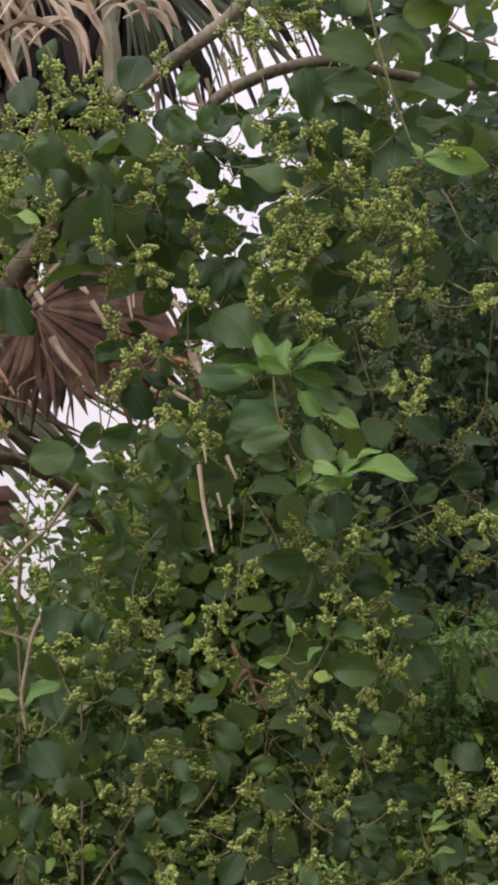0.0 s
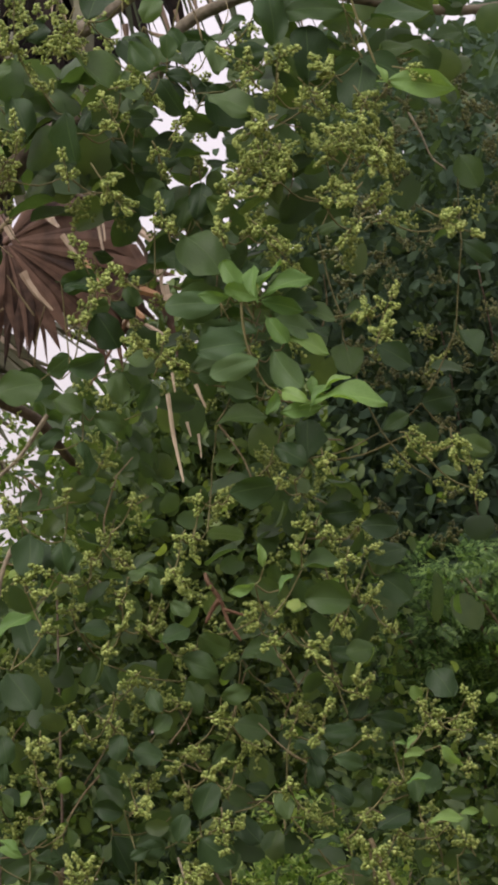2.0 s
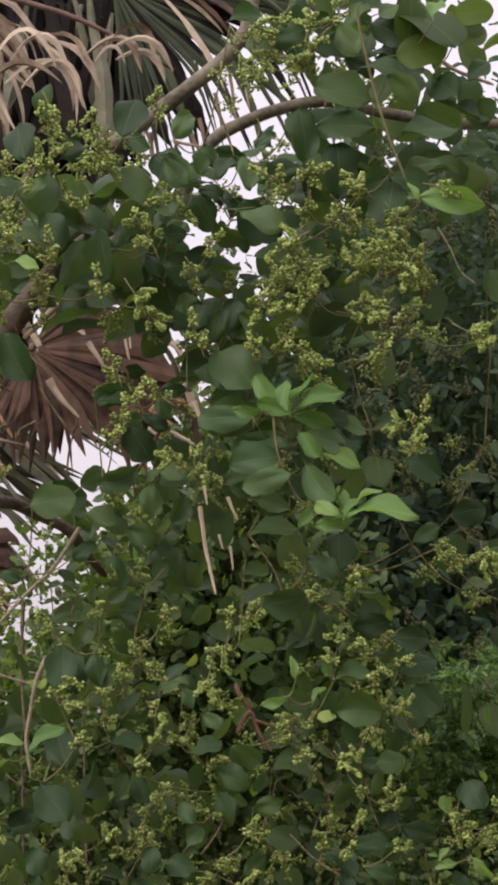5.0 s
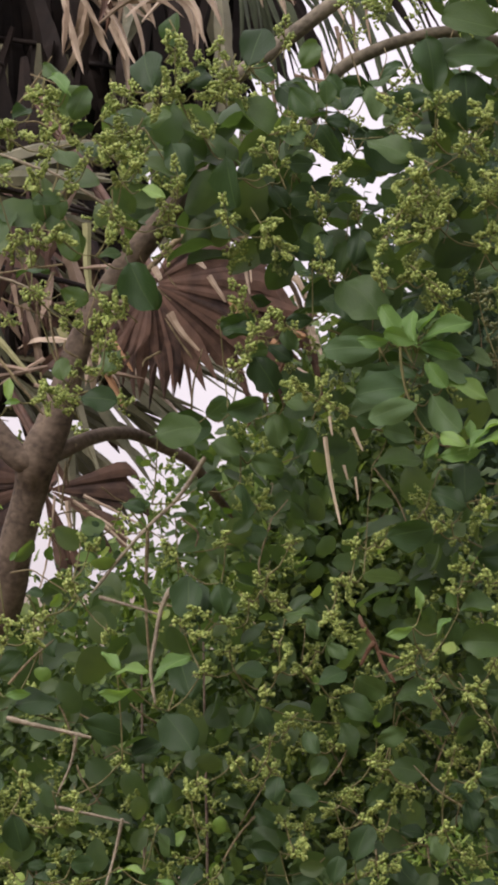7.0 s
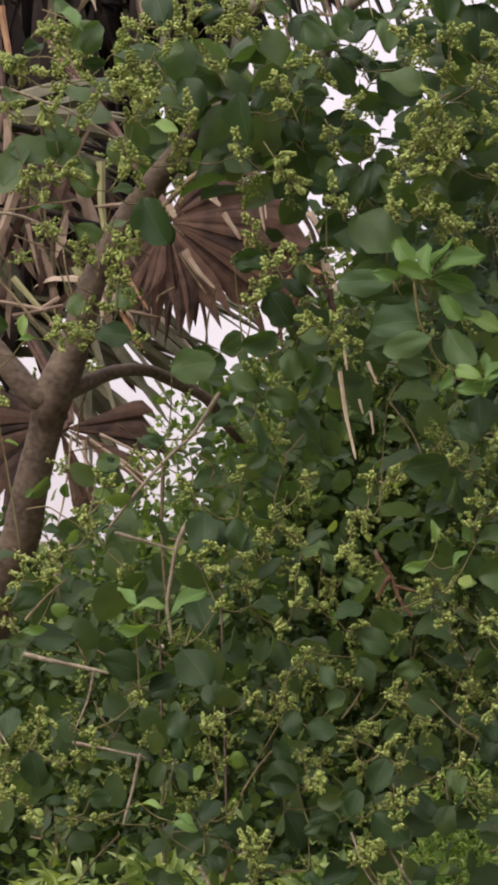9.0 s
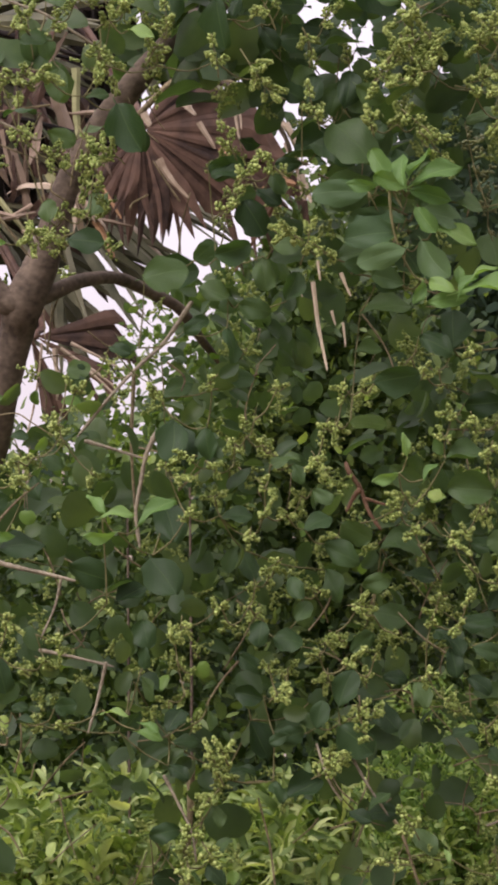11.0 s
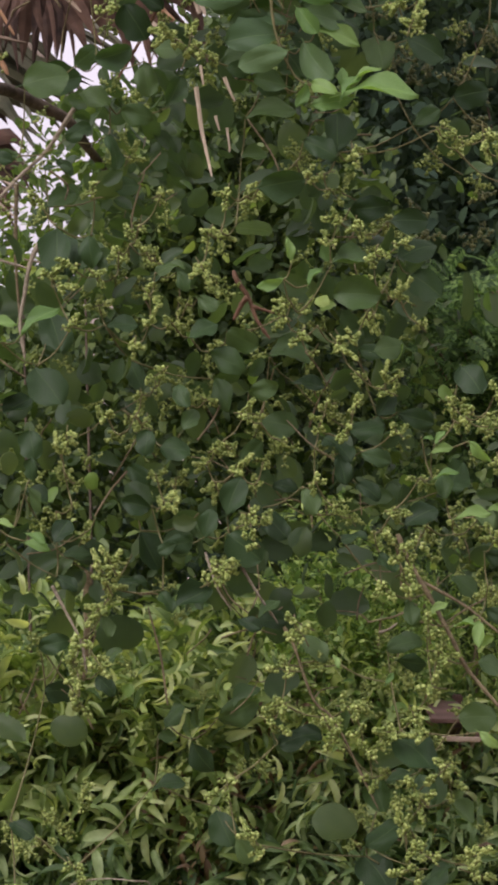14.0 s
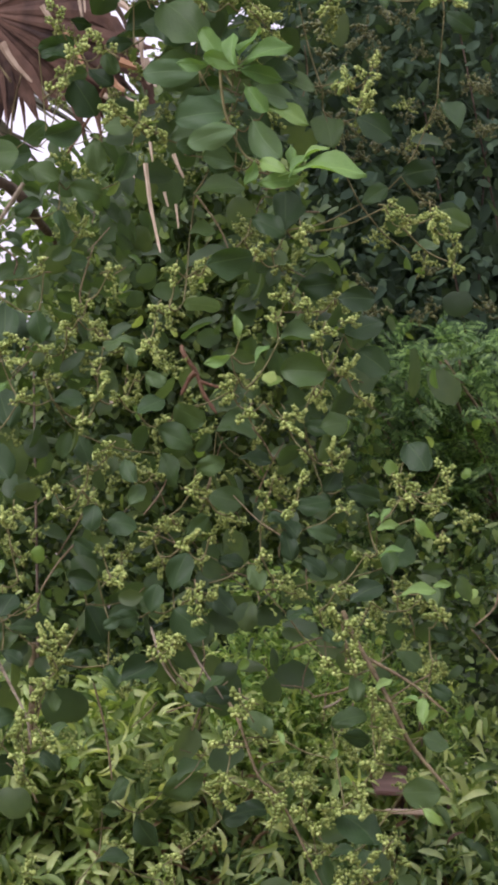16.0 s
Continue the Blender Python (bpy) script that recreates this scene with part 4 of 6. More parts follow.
flower_spray([
    -0.281, 2.139, 0.048, 0.096, 2.136, 0.040, 0.033, 2.125, 0.032, -0.443, 2.125, 0.044, 0.181, 2.123, 0.044, -0.483, 2.122, 0.052,
    -0.140, 2.120, 0.075, 0.073, 2.117, 0.048, -0.467, 2.112, 0.048, 0.201, 2.107, 0.040, 0.161, 2.103, 0.036, 0.233, 2.098, 0.040,
    0.249, 2.075, 0.040, -0.062, 2.068, 0.032, 0.334, 2.064, 0.056, 0.200, 2.062, 0.036, 0.055, 2.056, 0.032, 0.083, 2.055, 0.048,
    0.018, 2.052, 0.028, -0.480, 2.045, 0.024, -0.179, 2.027, 0.036, 0.102, 2.023, 0.032, -0.351, 2.017, 0.048, -0.375, 2.009, 0.056,
    -0.423, 2.002, 0.056, -0.117, 1.994, 0.032, -0.155, 1.979, 0.020, -0.375, 1.969, 0.032, -0.175, 1.957, 0.048, 0.219, 1.948, 0.032,
    0.247, 1.948, 0.040, -0.183, 1.939, 0.040,
])
flower_spray([
    -0.570, 1.927, 0.032, -0.416, 1.925, 0.024, -0.384, 1.925, 0.020, 0.238, 1.916, 0.040, -0.457, 1.902, 0.040, -0.095, 1.899, 0.040,
    -0.416, 1.893, 0.032, -0.072, 1.887, 0.044, -0.433, 1.885, 0.048, -0.048, 1.875, 0.040, -0.570, 1.838, 0.040, -0.554, 1.802, 0.040,
    0.274, 1.772, 0.032, 0.298, 1.760, 0.032, 0.338, 1.756, 0.044, 0.298, 1.744, 0.020, -0.155, 1.736, 0.032, 0.155, 1.736, 0.036,
    0.362, 1.733, 0.044, 0.076, 1.728, 0.032, 0.115, 1.710, 0.032, 0.093, 1.707, 0.036, 0.370, 1.693, 0.040, -0.204, 1.693, 0.032,
    0.123, 1.690, 0.040, 0.023, 1.690, 0.028, -0.285, 1.686, 0.028, -0.019, 1.685, 0.036, -0.112, 1.684, 0.032, 0.006, 1.681, 0.036,
    -0.397, 1.680, 0.040, 0.134, 1.648, 0.024,
])
flower_spray([
    0.203, 1.645, 0.028, -0.144, 1.640, 0.044, 0.162, 1.640, 0.032, -0.422, 1.635, 0.036, -0.045, 1.631, 0.036, -0.029, 1.631, 0.036,
    0.177, 1.627, 0.036, -0.156, 1.616, 0.048, 0.123, 1.616, 0.028, -0.418, 1.615, 0.028, 0.219, 1.611, 0.036, -0.172, 1.605, 0.036,
    -0.133, 1.604, 0.048, 0.184, 1.598, 0.024, -0.121, 1.596, 0.040, -0.238, 1.586, 0.032, -0.458, 1.584, 0.040, -0.057, 1.584, 0.036,
    -0.478, 1.580, 0.036, -0.518, 1.577, 0.036, -0.270, 1.575, 0.028, -0.205, 1.572, 0.032, -0.176, 1.572, 0.040, -0.041, 1.571, 0.032,
    -0.370, 1.560, 0.028, -0.250, 1.559, 0.036, -0.479, 1.556, 0.032, 0.187, 1.555, 0.028, 0.200, 1.548, 0.024, -0.129, 1.544, 0.048,
    -0.519, 1.544, 0.032, 0.218, 1.540, 0.040,
])
flower_spray([
    0.068, 1.533, 0.040, -0.201, 1.533, 0.056, -0.077, 1.532, 0.024, 0.230, 1.532, 0.036, 0.083, 1.522, 0.032, 0.173, 1.515, 0.020,
    0.058, 1.515, 0.036, 0.181, 1.513, 0.024, -0.539, 1.509, 0.036, -0.130, 1.505, 0.028, -0.098, 1.505, 0.032, -0.239, 1.502, 0.028,
    0.245, 1.501, 0.032, 0.104, 1.500, 0.032, 0.079, 1.490, 0.020, -0.564, 1.489, 0.036, -0.532, 1.485, 0.024, 0.152, 1.482, 0.032,
    -0.150, 1.475, 0.036, 0.134, 1.475, 0.040, -0.030, 1.474, 0.024, 0.096, 1.463, 0.040, -0.572, 1.440, 0.032, -0.115, 1.437, 0.032,
    0.158, 1.434, 0.032, 0.217, 1.430, 0.032, 0.198, 1.426, 0.032, -0.123, 1.417, 0.036, 0.201, 1.410, 0.024, -0.142, 1.406, 0.032,
    0.351, 1.401, 0.036, -0.051, 1.399, 0.022,
])
flower_spray([
    0.117, 1.393, 0.028, 0.292, 1.386, 0.044, 0.156, 1.385, 0.032, 0.004, 1.380, 0.052, -0.352, 1.379, 0.024, -0.191, 1.378, 0.036,
    -0.151, 1.377, 0.044, 0.308, 1.373, 0.036, 0.335, 1.373, 0.048, -0.135, 1.369, 0.032, 0.296, 1.365, 0.032, 0.024, 1.365, 0.032,
    0.107, 1.364, 0.028, -0.492, 1.358, 0.044, 0.343, 1.357, 0.032, 0.145, 1.355, 0.028, 0.213, 1.353, 0.032, -0.175, 1.350, 0.028,
    -0.244, 1.346, 0.040, -0.028, 1.341, 0.032, 0.051, 1.341, 0.028, -0.452, 1.336, 0.036, -0.416, 1.332, 0.032, -0.256, 1.331, 0.036,
    -0.040, 1.330, 0.024, -0.016, 1.330, 0.028, 0.099, 1.329, 0.028, -0.052, 1.310, 0.016, 0.350, 1.310, 0.024, 0.027, 1.310, 0.024,
    -0.548, 1.309, 0.028, -0.509, 1.308, 0.028,
])
flower_spray([
    -0.009, 1.302, 0.048, -0.440, 1.300, 0.032, -0.252, 1.299, 0.032, -0.124, 1.296, 0.020, -0.428, 1.292, 0.032, -0.096, 1.290, 0.024,
    0.247, 1.287, 0.024, -0.525, 1.285, 0.036, -0.464, 1.285, 0.028, 0.099, 1.284, 0.024, -0.236, 1.283, 0.032, -0.040, 1.282, 0.028,
    0.015, 1.278, 0.020, -0.545, 1.276, 0.032, -0.097, 1.266, 0.028, -0.112, 1.255, 0.028, -0.553, 1.253, 0.028, -0.241, 1.251, 0.032,
    0.127, 1.245, 0.024, -0.537, 1.245, 0.032, -0.264, 1.243, 0.028, 0.209, 1.241, 0.028, 0.011, 1.239, 0.044, -0.516, 1.237, 0.028,
    0.148, 1.231, 0.032, 0.027, 1.231, 0.028, 0.291, 1.227, 0.036, 0.322, 1.221, 0.020, -0.011, 1.219, 0.020, 0.255, 1.218, 0.024,
    -0.557, 1.213, 0.036, -0.227, 1.211, 0.024,
])
flower_spray([
    -0.496, 1.209, 0.036, -0.445, 1.209, 0.036, -0.417, 1.209, 0.032, 0.182, 1.207, 0.032, 0.295, 1.206, 0.036, 0.012, 1.203, 0.028,
    0.350, 1.197, 0.032, 0.239, 1.195, 0.032, 0.215, 1.191, 0.040, -0.183, 1.172, 0.028, -0.040, 1.168, 0.016, -0.020, 1.165, 0.024,
    0.221, 1.159, 0.024, -0.195, 1.151, 0.044, -0.042, 1.146, 0.032, 0.191, 1.139, 0.028, -0.189, 1.135, 0.024, 0.230, 1.135, 0.024,
    0.341, 1.134, 0.016, -0.203, 1.108, 0.024, 0.076, 1.076, 0.036, 0.254, 1.074, 0.028, -0.234, 1.060, 0.024, 0.270, 1.043, 0.036,
    -0.240, 1.036, 0.024, -0.204, 1.032, 0.032, 0.278, 1.031, 0.036, 0.099, 1.029, 0.032, 0.059, 1.025, 0.036, -0.236, 1.008, 0.024,
    0.262, 0.991, 0.032, -0.235, 0.981, 0.028,
])
flower_spray([
    0.050, 0.970, 0.024, 0.142, 0.965, 0.032, 0.235, 0.952, 0.032, 0.112, 0.949, 0.028, 0.158, 0.945, 0.036, 0.034, 0.942, 0.032,
    0.201, 0.932, 0.028, 0.247, 0.928, 0.028, 0.126, 0.927, 0.032, 0.173, 0.902, 0.020, 0.269, 0.879, 0.032, 0.189, 0.868, 0.036,
    0.284, 0.863, 0.036, -0.028, 0.858, 0.032, 0.240, 0.843, 0.032, 0.244, 0.823, 0.036, 0.220, 0.795, 0.032, 0.007, 0.789, 0.028,
    -0.288, 0.778, 0.024, 0.236, 0.775, 0.040, 0.018, 0.769, 0.024, 0.252, 0.758, 0.036, 0.307, 0.757, 0.044, -0.243, 0.739, 0.032,
    0.230, 0.738, 0.036, 0.315, 0.737, 0.040, -0.329, 0.708, 0.024, -0.330, 0.664, 0.024,
])
flower_spray([
    0.042, 2.473, 0.040, 0.080, 2.468, 0.036, 0.061, 2.534, 0.032, 0.113, 2.492, 0.037, 0.020, 2.506, 0.032,
    0.142, 2.537, 0.032, 0.170, 2.283, 0.040, 0.218, 2.242, 0.037, 0.249, 2.185, 0.037, 0.283, 2.282, 0.032,
])

# flowers deeper in the crown, too many and too small to tell apart
def knots(seed):
    r = np.random.default_rng(seed)
    pieces = []
    for i in range(7):
        d = unit(r.normal(size=3))
        for q in range(9):
            c = np.array([0.5, 0, 0]) + d * (0.12 + 0.36 * q / 8) + r.normal(0, 0.04, 3)
            pieces.append((c + BALL_V * r.uniform(0.04, 0.055), BALL_F))
    return join(pieces)


deep_at = np.array([e for e in ends if e[1] > 3.96])
pickd = deep_at[rng.integers(len(deep_at), size=360)] + rng.normal(0, 0.035, (360, 3)) * (1, 0, 1) + np.stack([np.zeros(360), rng.uniform(0.12, 0.4, 360), np.zeros(360)], 1)
bulk("deep_inflorescence", pickd, rng.uniform(0.035, 0.055, 360), unit(rng.normal(size=(360, 3))), unit(rng.normal(size=(360, 3))), [knots(k) for k in range(4)], BUD, tree, "flower bud clusters deeper in the crown")

# clusters on the right, coloured dark as if in the crown's shade
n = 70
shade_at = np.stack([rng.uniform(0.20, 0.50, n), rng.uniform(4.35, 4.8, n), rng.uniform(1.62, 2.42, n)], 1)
bulk("deep_inflorescence", shade_at, rng.uniform(0.04, 0.065, n), unit(rng.normal(size=(n, 3))), unit(rng.normal(size=(n, 3))), [knots(k) for k in range(4, 8)], BUD_SHADED, tree, "olive flower clusters, the crown's shade put in their colour")

# fine twigs that carry leaves and flowers: each end joins its nearest neighbour further in
pts = np.array(ends)
web = []
for i in range(len(pts)):
    d = pts - pts[i]
    score = np.linalg.norm(d, axis=1) + 1e3 * ((d[:, 0] + 0.5 * d[:, 2]) > -0.002)
    k = int(np.argmin(score))
    if score[k] < 0.25:
        mid = 0.5 * (pts[i] + pts[k]) + np.array([0, 0.02, -0.008])
        web.append(tube([(*pts[i], 0.0008), (*mid, 0.0011), (*pts[k], 0.0013)], 4, 3))
part("twig_tangle", mesh_of("twig_tangle", *join(web), STALK), tree, "thin brown twigs", kind="stuff")

# short brown twigs through the crown
twig_rng = np.random.default_rng(31)
web = []
for i in range(190):
    a = np.array([twig_rng.uniform(-0.55, 0.42), twig_rng.uniform(4.05, 4.35), twig_rng.uniform(0.95, 2.42)])
    if a[0] > 0.18 and a[2] > 1.25:
        continue
    d = unit(twig_rng.normal(size=3) * (1, 0.3, 1) + (0, 0, -0.4)) * twig_rng.uniform(0.03, 0.11)
    thick = twig_rng.uniform(0.0007, 0.0017)
    web.append(tube([(*a, 0.7 * thick), (*(a + 0.5 * d + twig_rng.normal(0, 0.006, 3)), thick), (*(a + d), 1.1 * thick)], 5, 4))
part("twig_tangle", mesh_of("twig_tangle", *join(web), TWIG), tree, "short brown dead twigs", kind="stuff")

# inner leaves behind the outer ones
OVALS = [simple(4, 1, 0.72, 0.2, 0.3, 0.92, 1), simple(4, 1, 0.62, 0.3, 0.2, 0.95, 2)]
OVALS_FINE = [simple(9, 2, w, c, d, k, 40 + i) for i, (w, c, d, k) in enumerate([(0.72, 0.2, 0.3, 0.92), (0.62, 0.35, 0.2, 0.95), (0.8, 0.15, 0.35, 0.85), (0.68, 0.45, 0.2, 0.9)])]
n = 430
px = rng.uniform(-0.62, 0.42, n)
pz = rng.uniform(0.75, 2.65, n)
keep = ~((pz > 1.62) & (px < -0.14) & (pz < 2.12)) & ~((pz > 2.5) & (px < 0.12))
keep &= ~((pz > 2.12) & (px < 0.12) & (rng.random(n) < 0.45)) & ~((pz > 2.32) & (px < 0.09))
keep &= ~((pz < 1.7) & (rng.random(n) < 0.45))
keep &= ~((px > 0.2) & (pz < 2.35) & (rng.random(n) < 0.7))
keep &= ~((pz < 1.15) & (rng.random(n) < 0.5))
place = np.stack([px, rng.uniform(4.18, 4.5, n), pz], 1)[keep]
place = np.vstack([place, np.stack([rng.uniform(-0.32, -0.20, 22), rng.uniform(4.15, 4.4, 22), rng.uniform(2.18, 2.34, 22)], 1), np.stack([rng.uniform(-0.50, -0.12, 40), rng.uniform(4.15, 4.4, 40), rng.uniform(2.12, 2.34, 40)], 1), np.stack([rng.uniform(0.08, 0.36, 34), rng.uniform(4.15, 4.5, 34), rng.uniform(2.40, 2.76, 34)], 1), np.stack([rng.uniform(0.05, 0.20, 34), rng.uniform(4.2, 4.5, 34), rng.uniform(2.08, 2.40, 34)], 1), np.stack([rng.uniform(-0.23, -0.11, 14), rng.uniform(4.2, 4.4, 14), rng.uniform(2.17, 2.31, 14)], 1), np.stack([rng.uniform(-0.22, 0.12, 50), rng.uniform(4.15, 4.45, 50), rng.uniform(2.12, 2.35, 50)], 1)])
place = place[~((place[:, 0] > -0.05) & (place[:, 0] < 0.02) & (place[:, 2] > 2.13) & (place[:, 2] < 2.34) & (rng.random(len(place)) < 0.45))]
n = len(place)
bulk("inner_foliage", place, rng.uniform(0.05, 0.08, n), facing(n, 0.6, 0.8, 0.5), unit(rng.normal(size=(n, 3)) * (1, 0.4, 1)), OVALS_FINE, LEAF_FILL, tree, "dark inner leaves")
n = 250
place = np.vstack([np.stack([rng.uniform(0.13, 0.50, n - 140), rng.uniform(4.3, 4.7, n - 140), rng.uniform(2.30, 2.84, n - 140)], 1), np.stack([rng.uniform(-0.29, -0.06, 140), rng.uniform(4.5, 4.9, 140), rng.uniform(1.68, 1.90, 140)], 1)])
more = 330
small = np.stack([rng.uniform(-0.58, 0.40, more), rng.uniform(4.05, 4.35, more), rng.uniform(1.08, 1.72, more)], 1)
small = small[~((small[:, 0] > 0.24) & (small[:, 2] > 1.25))]
more = len(small)
bulk("inner_foliage", small, rng.uniform(0.030, 0.052, more), facing(more, 0.6, 0.8, 0.7), unit(rng.normal(size=(more, 3)) * (1, 0.4, 1)), OVALS_FINE, LEAF_FILL, tree, "smaller dark leaves low in the crown")
fresh = 110
small = np.stack([rng.uniform(-0.55, 0.42, fresh), rng.uniform(4.06, 4.4, fresh), rng.uniform(0.9, 1.75, fresh)], 1)
bulk("young_foliage", small, rng.uniform(0.014, 0.030, fresh), facing(fresh, 0.7, 0.7, 0.8), unit(rng.normal(size=(fresh, 3))), OVALS_FINE, FINE, tree, "small fresh light green leaves")
bulk("inner_foliage", place, rng.uniform(0.026, 0.055, n), facing(n, 0.6, 0.8, 0.7), unit(rng.normal(size=(n, 3))), OVALS_FINE, LEAF_FILL, tree, "smaller dark leaves at the edge of the crown")


# ---- the fan palm behind ----
palm = thing("fan_palm", (-1.45, 6.4, 0.0), "fan palm with dead brown drooping fronds and green ones", "palm tree")
pv, pf = tube([(-1.5, 6.5, -0.1, 0.19), (-1.48, 6.45, 1.0, 0.16), (-1.45, 6.4, 2.2, 0.16), (-1.4, 6.35, 3.1, 0.2), (-1.36, 6.35, 3.5, 0.12)], 14, 8, 0.06, 9)
part("trunk", mesh_of("palm_trunk", pv, pf, BARK), palm, "stout ringed palm trunk")
palm_rng = np.random.default_rng(23)


def palm_blade(hub, angle, length, width, droop, out, twist, material, parent, curl=0.0, strip=False):
    """One folded fan segment from the hub; it sinks towards the ground along its length."""
    rows, kink = 11, 0.0
    d = np.array([math.cos(radians(angle)), out, math.sin(radians(angle))])
    p = np.array(hub, float)
    verts, faces = [], []
    for i in range(rows + 1):
        s = i / rows
        e = unit(d + np.array([0, -0.15 * curl * s, -droop * s * s]))
        w = width * (0.25 + 1.3 * s if s < 0.6 else max(0.02, 1.03 - ((s - 0.6) / 0.4) ** 1.6)) * palm_rng.uniform(0.82, 1.15)
        if strip:
            w = width * palm_rng.uniform(0.85, 1.05) * (1.0 - 0.45 * s if s < 0.95 else 0.3)
        kink = kink + palm_rng.normal(0, 0.018 + 0.07 * abs(curl))
        e = unit(e + kink * np.array([e[2], 0.3, -e[0]]))
        q = unit(np.cross(e, np.array([0.0, 1.0, 0.0])))
        q = unit(q * math.cos(twist + curl * s) + np.cross(e, q) * math.sin(twist + curl * s))
        nrm = np.cross(e, q)
        verts += [p + q * w * 0.5, p + nrm * w * 0.28, p - q * w * 0.5]
        p = p + e * length / rows
    for i in range(rows):
        a = 3 * i
        faces += [(a, a + 1, a + 4, a + 3), (a + 1, a + 2, a + 5, a + 4)]
    me = mesh_of("blade", verts, faces, material, smooth=False)
    return part("blade", me, parent)


def fan(name, hub, first, last, count, length, width, droop, material, label, spread=0.25, ragged=0.2, stem=None, twist=0.9, other=None, share=0.0, curl=0.6, wild=2.0):
    stem = stem or [(hub[0] - 0.03, hub[1] + 0.25, hub[2] + 0.08, 0.007), (hub[0] - 0.3, hub[1] + 0.7, hub[2] + 0.5, 0.008)]
    v, f = tube([(*hub, 0.007)] + stem, 7, 5)
    frond = part(name, mesh_of("petiole", v, f, PALM_DARK if material is not PALM_GREEN else PALM_GREEN), palm, label)
    for i in range(count):
        t = i / (count - 1)
        a = first + (last - first) * t + palm_rng.normal(0, wild)
        mat = other if other and palm_rng.random() < share else material
        palm_blade(hub, a, length * (1 - ragged * palm_rng.random()), width * palm_rng.uniform(0.8, 1.15), droop * palm_rng.uniform(0.7, 1.3),
                   palm_rng.uniform(-spread, spread), palm_rng.normal(0, twist), mat, frond, palm_rng.normal(0, curl))
    return frond


def pleated(name, hub, outline, pleats, split, material, label, droop=0.1, tip_droop=0.2, fold=0.5, cup=0.0, other=None, share=0.0, stem=None):
    """A fan blade of folded segments that hold together out to a share of their length; outline: rows of angle and radius."""
    stem = stem or [(hub[0] - 0.03, hub[1] + 0.25, hub[2] + 0.08, 0.007), (hub[0] - 0.3, hub[1] + 0.7, hub[2] + 0.5, 0.008)]
    v, f = tube([(*hub, 0.007)] + stem, 7, 5)
    frond = part(name, mesh_of("petiole", v, f, PALM_DARK if material is not PALM_LEAF else PALM_GREEN), palm, label)
    first, last = outline[0][0], outline[-1][0]
    turns, reach = zip(*sorted(outline))
    cuts = np.cumsum(palm_rng.uniform(0.5, 1.5, pleats))
    cuts = np.concatenate([[0.0], cuts / cuts[-1]])
    rows = 10
    for i in range(pleats):
        a = radians(first + (last - first) * 0.5 * (cuts[i] + cuts[i + 1]))
        w = 0.5 * radians(abs(last - first)) * (cuts[i + 1] - cuts[i])
        long = float(np.interp(math.degrees(a), turns, reach)) * palm_rng.uniform(0.88, 1.06)
        part_at, lag, swing = split * palm_rng.uniform(0.75, 1.15), palm_rng.normal(0, 0.010), palm_rng.normal(0, 0.02)
        sag, kink = tip_droop * palm_rng.uniform(0.3, 1.7), palm_rng.normal(0, 0.10)
        verts, faces = [], []
        for k in range(rows + 1):
            q = 0.04 + 0.96 * k / rows
            free = max(0.0, (q - part_at) / (1 - part_at))
            half = w * (1.3 if free <= 0 else max(0.03, 1.3 * (1 - free ** 1.5)))
            for side in (-1, 0, 1):
                t = a + side * half + swing * q * q + kink * free * free
                y = lag * q - (fold * w * q * long if side == 0 else 0) + cup * long * q * q
                verts.append((hub[0] + q * long * math.cos(t), hub[1] + y, hub[2] + q * long * math.sin(t) - droop * long * q * q - sag * long * free * free))
        for k in range(rows):
            c = 3 * k
            faces += [(c, c + 1, c + 4, c + 3), (c + 1, c + 2, c + 5, c + 4)]
        mat = other if other and palm_rng.random() < share else material
        part("blade", mesh_of("blade", verts, faces, mat, smooth=False), frond)
    return frond


def scraps(frond, rows, material):
    """Torn strips on a frond: rows of x, y, z, length, angle, width."""
    for x, y, z, length, angle, width in rows:
        palm_blade((x, y, z), angle, length, width, 0.08, 0.0, palm_rng.normal(0, 0.35), material, frond, palm_rng.normal(0, 0.25), strip=True)


big = pleated("dead_frond", (-0.392, 5.30, 2.197), [(62, 0.11), (46, 0.15), (25, 0.22), (8, 0.275), (-6, 0.31), (-20, 0.34), (-35, 0.28), (-50, 0.20), (-66, 0.19), (-85, 0.14), (-112, 0.11)], 25, 0.84, PALM_DARK,
              "dry red-brown fan frond, half folded", droop=0.06, tip_droop=0.25, fold=0.13, cup=0.10)
pleated("dead_frond", (-0.40, 5.38, 2.19), [(-55, 0.16), (-100, 0.15), (-160, 0.13)], 12, 0.7, PALM_DARK, "dry dark brown fan frond behind another", droop=0.15, tip_droop=0.3, fold=0.15)
pleated("dead_frond", (-0.38, 5.37, 2.18), [(5, 0.28), (-20, 0.31), (-40, 0.24)], 8, 0.8, PALM_DARK, "dry dark brown fan frond behind another", droop=0.05, tip_droop=0.2, fold=0.15)
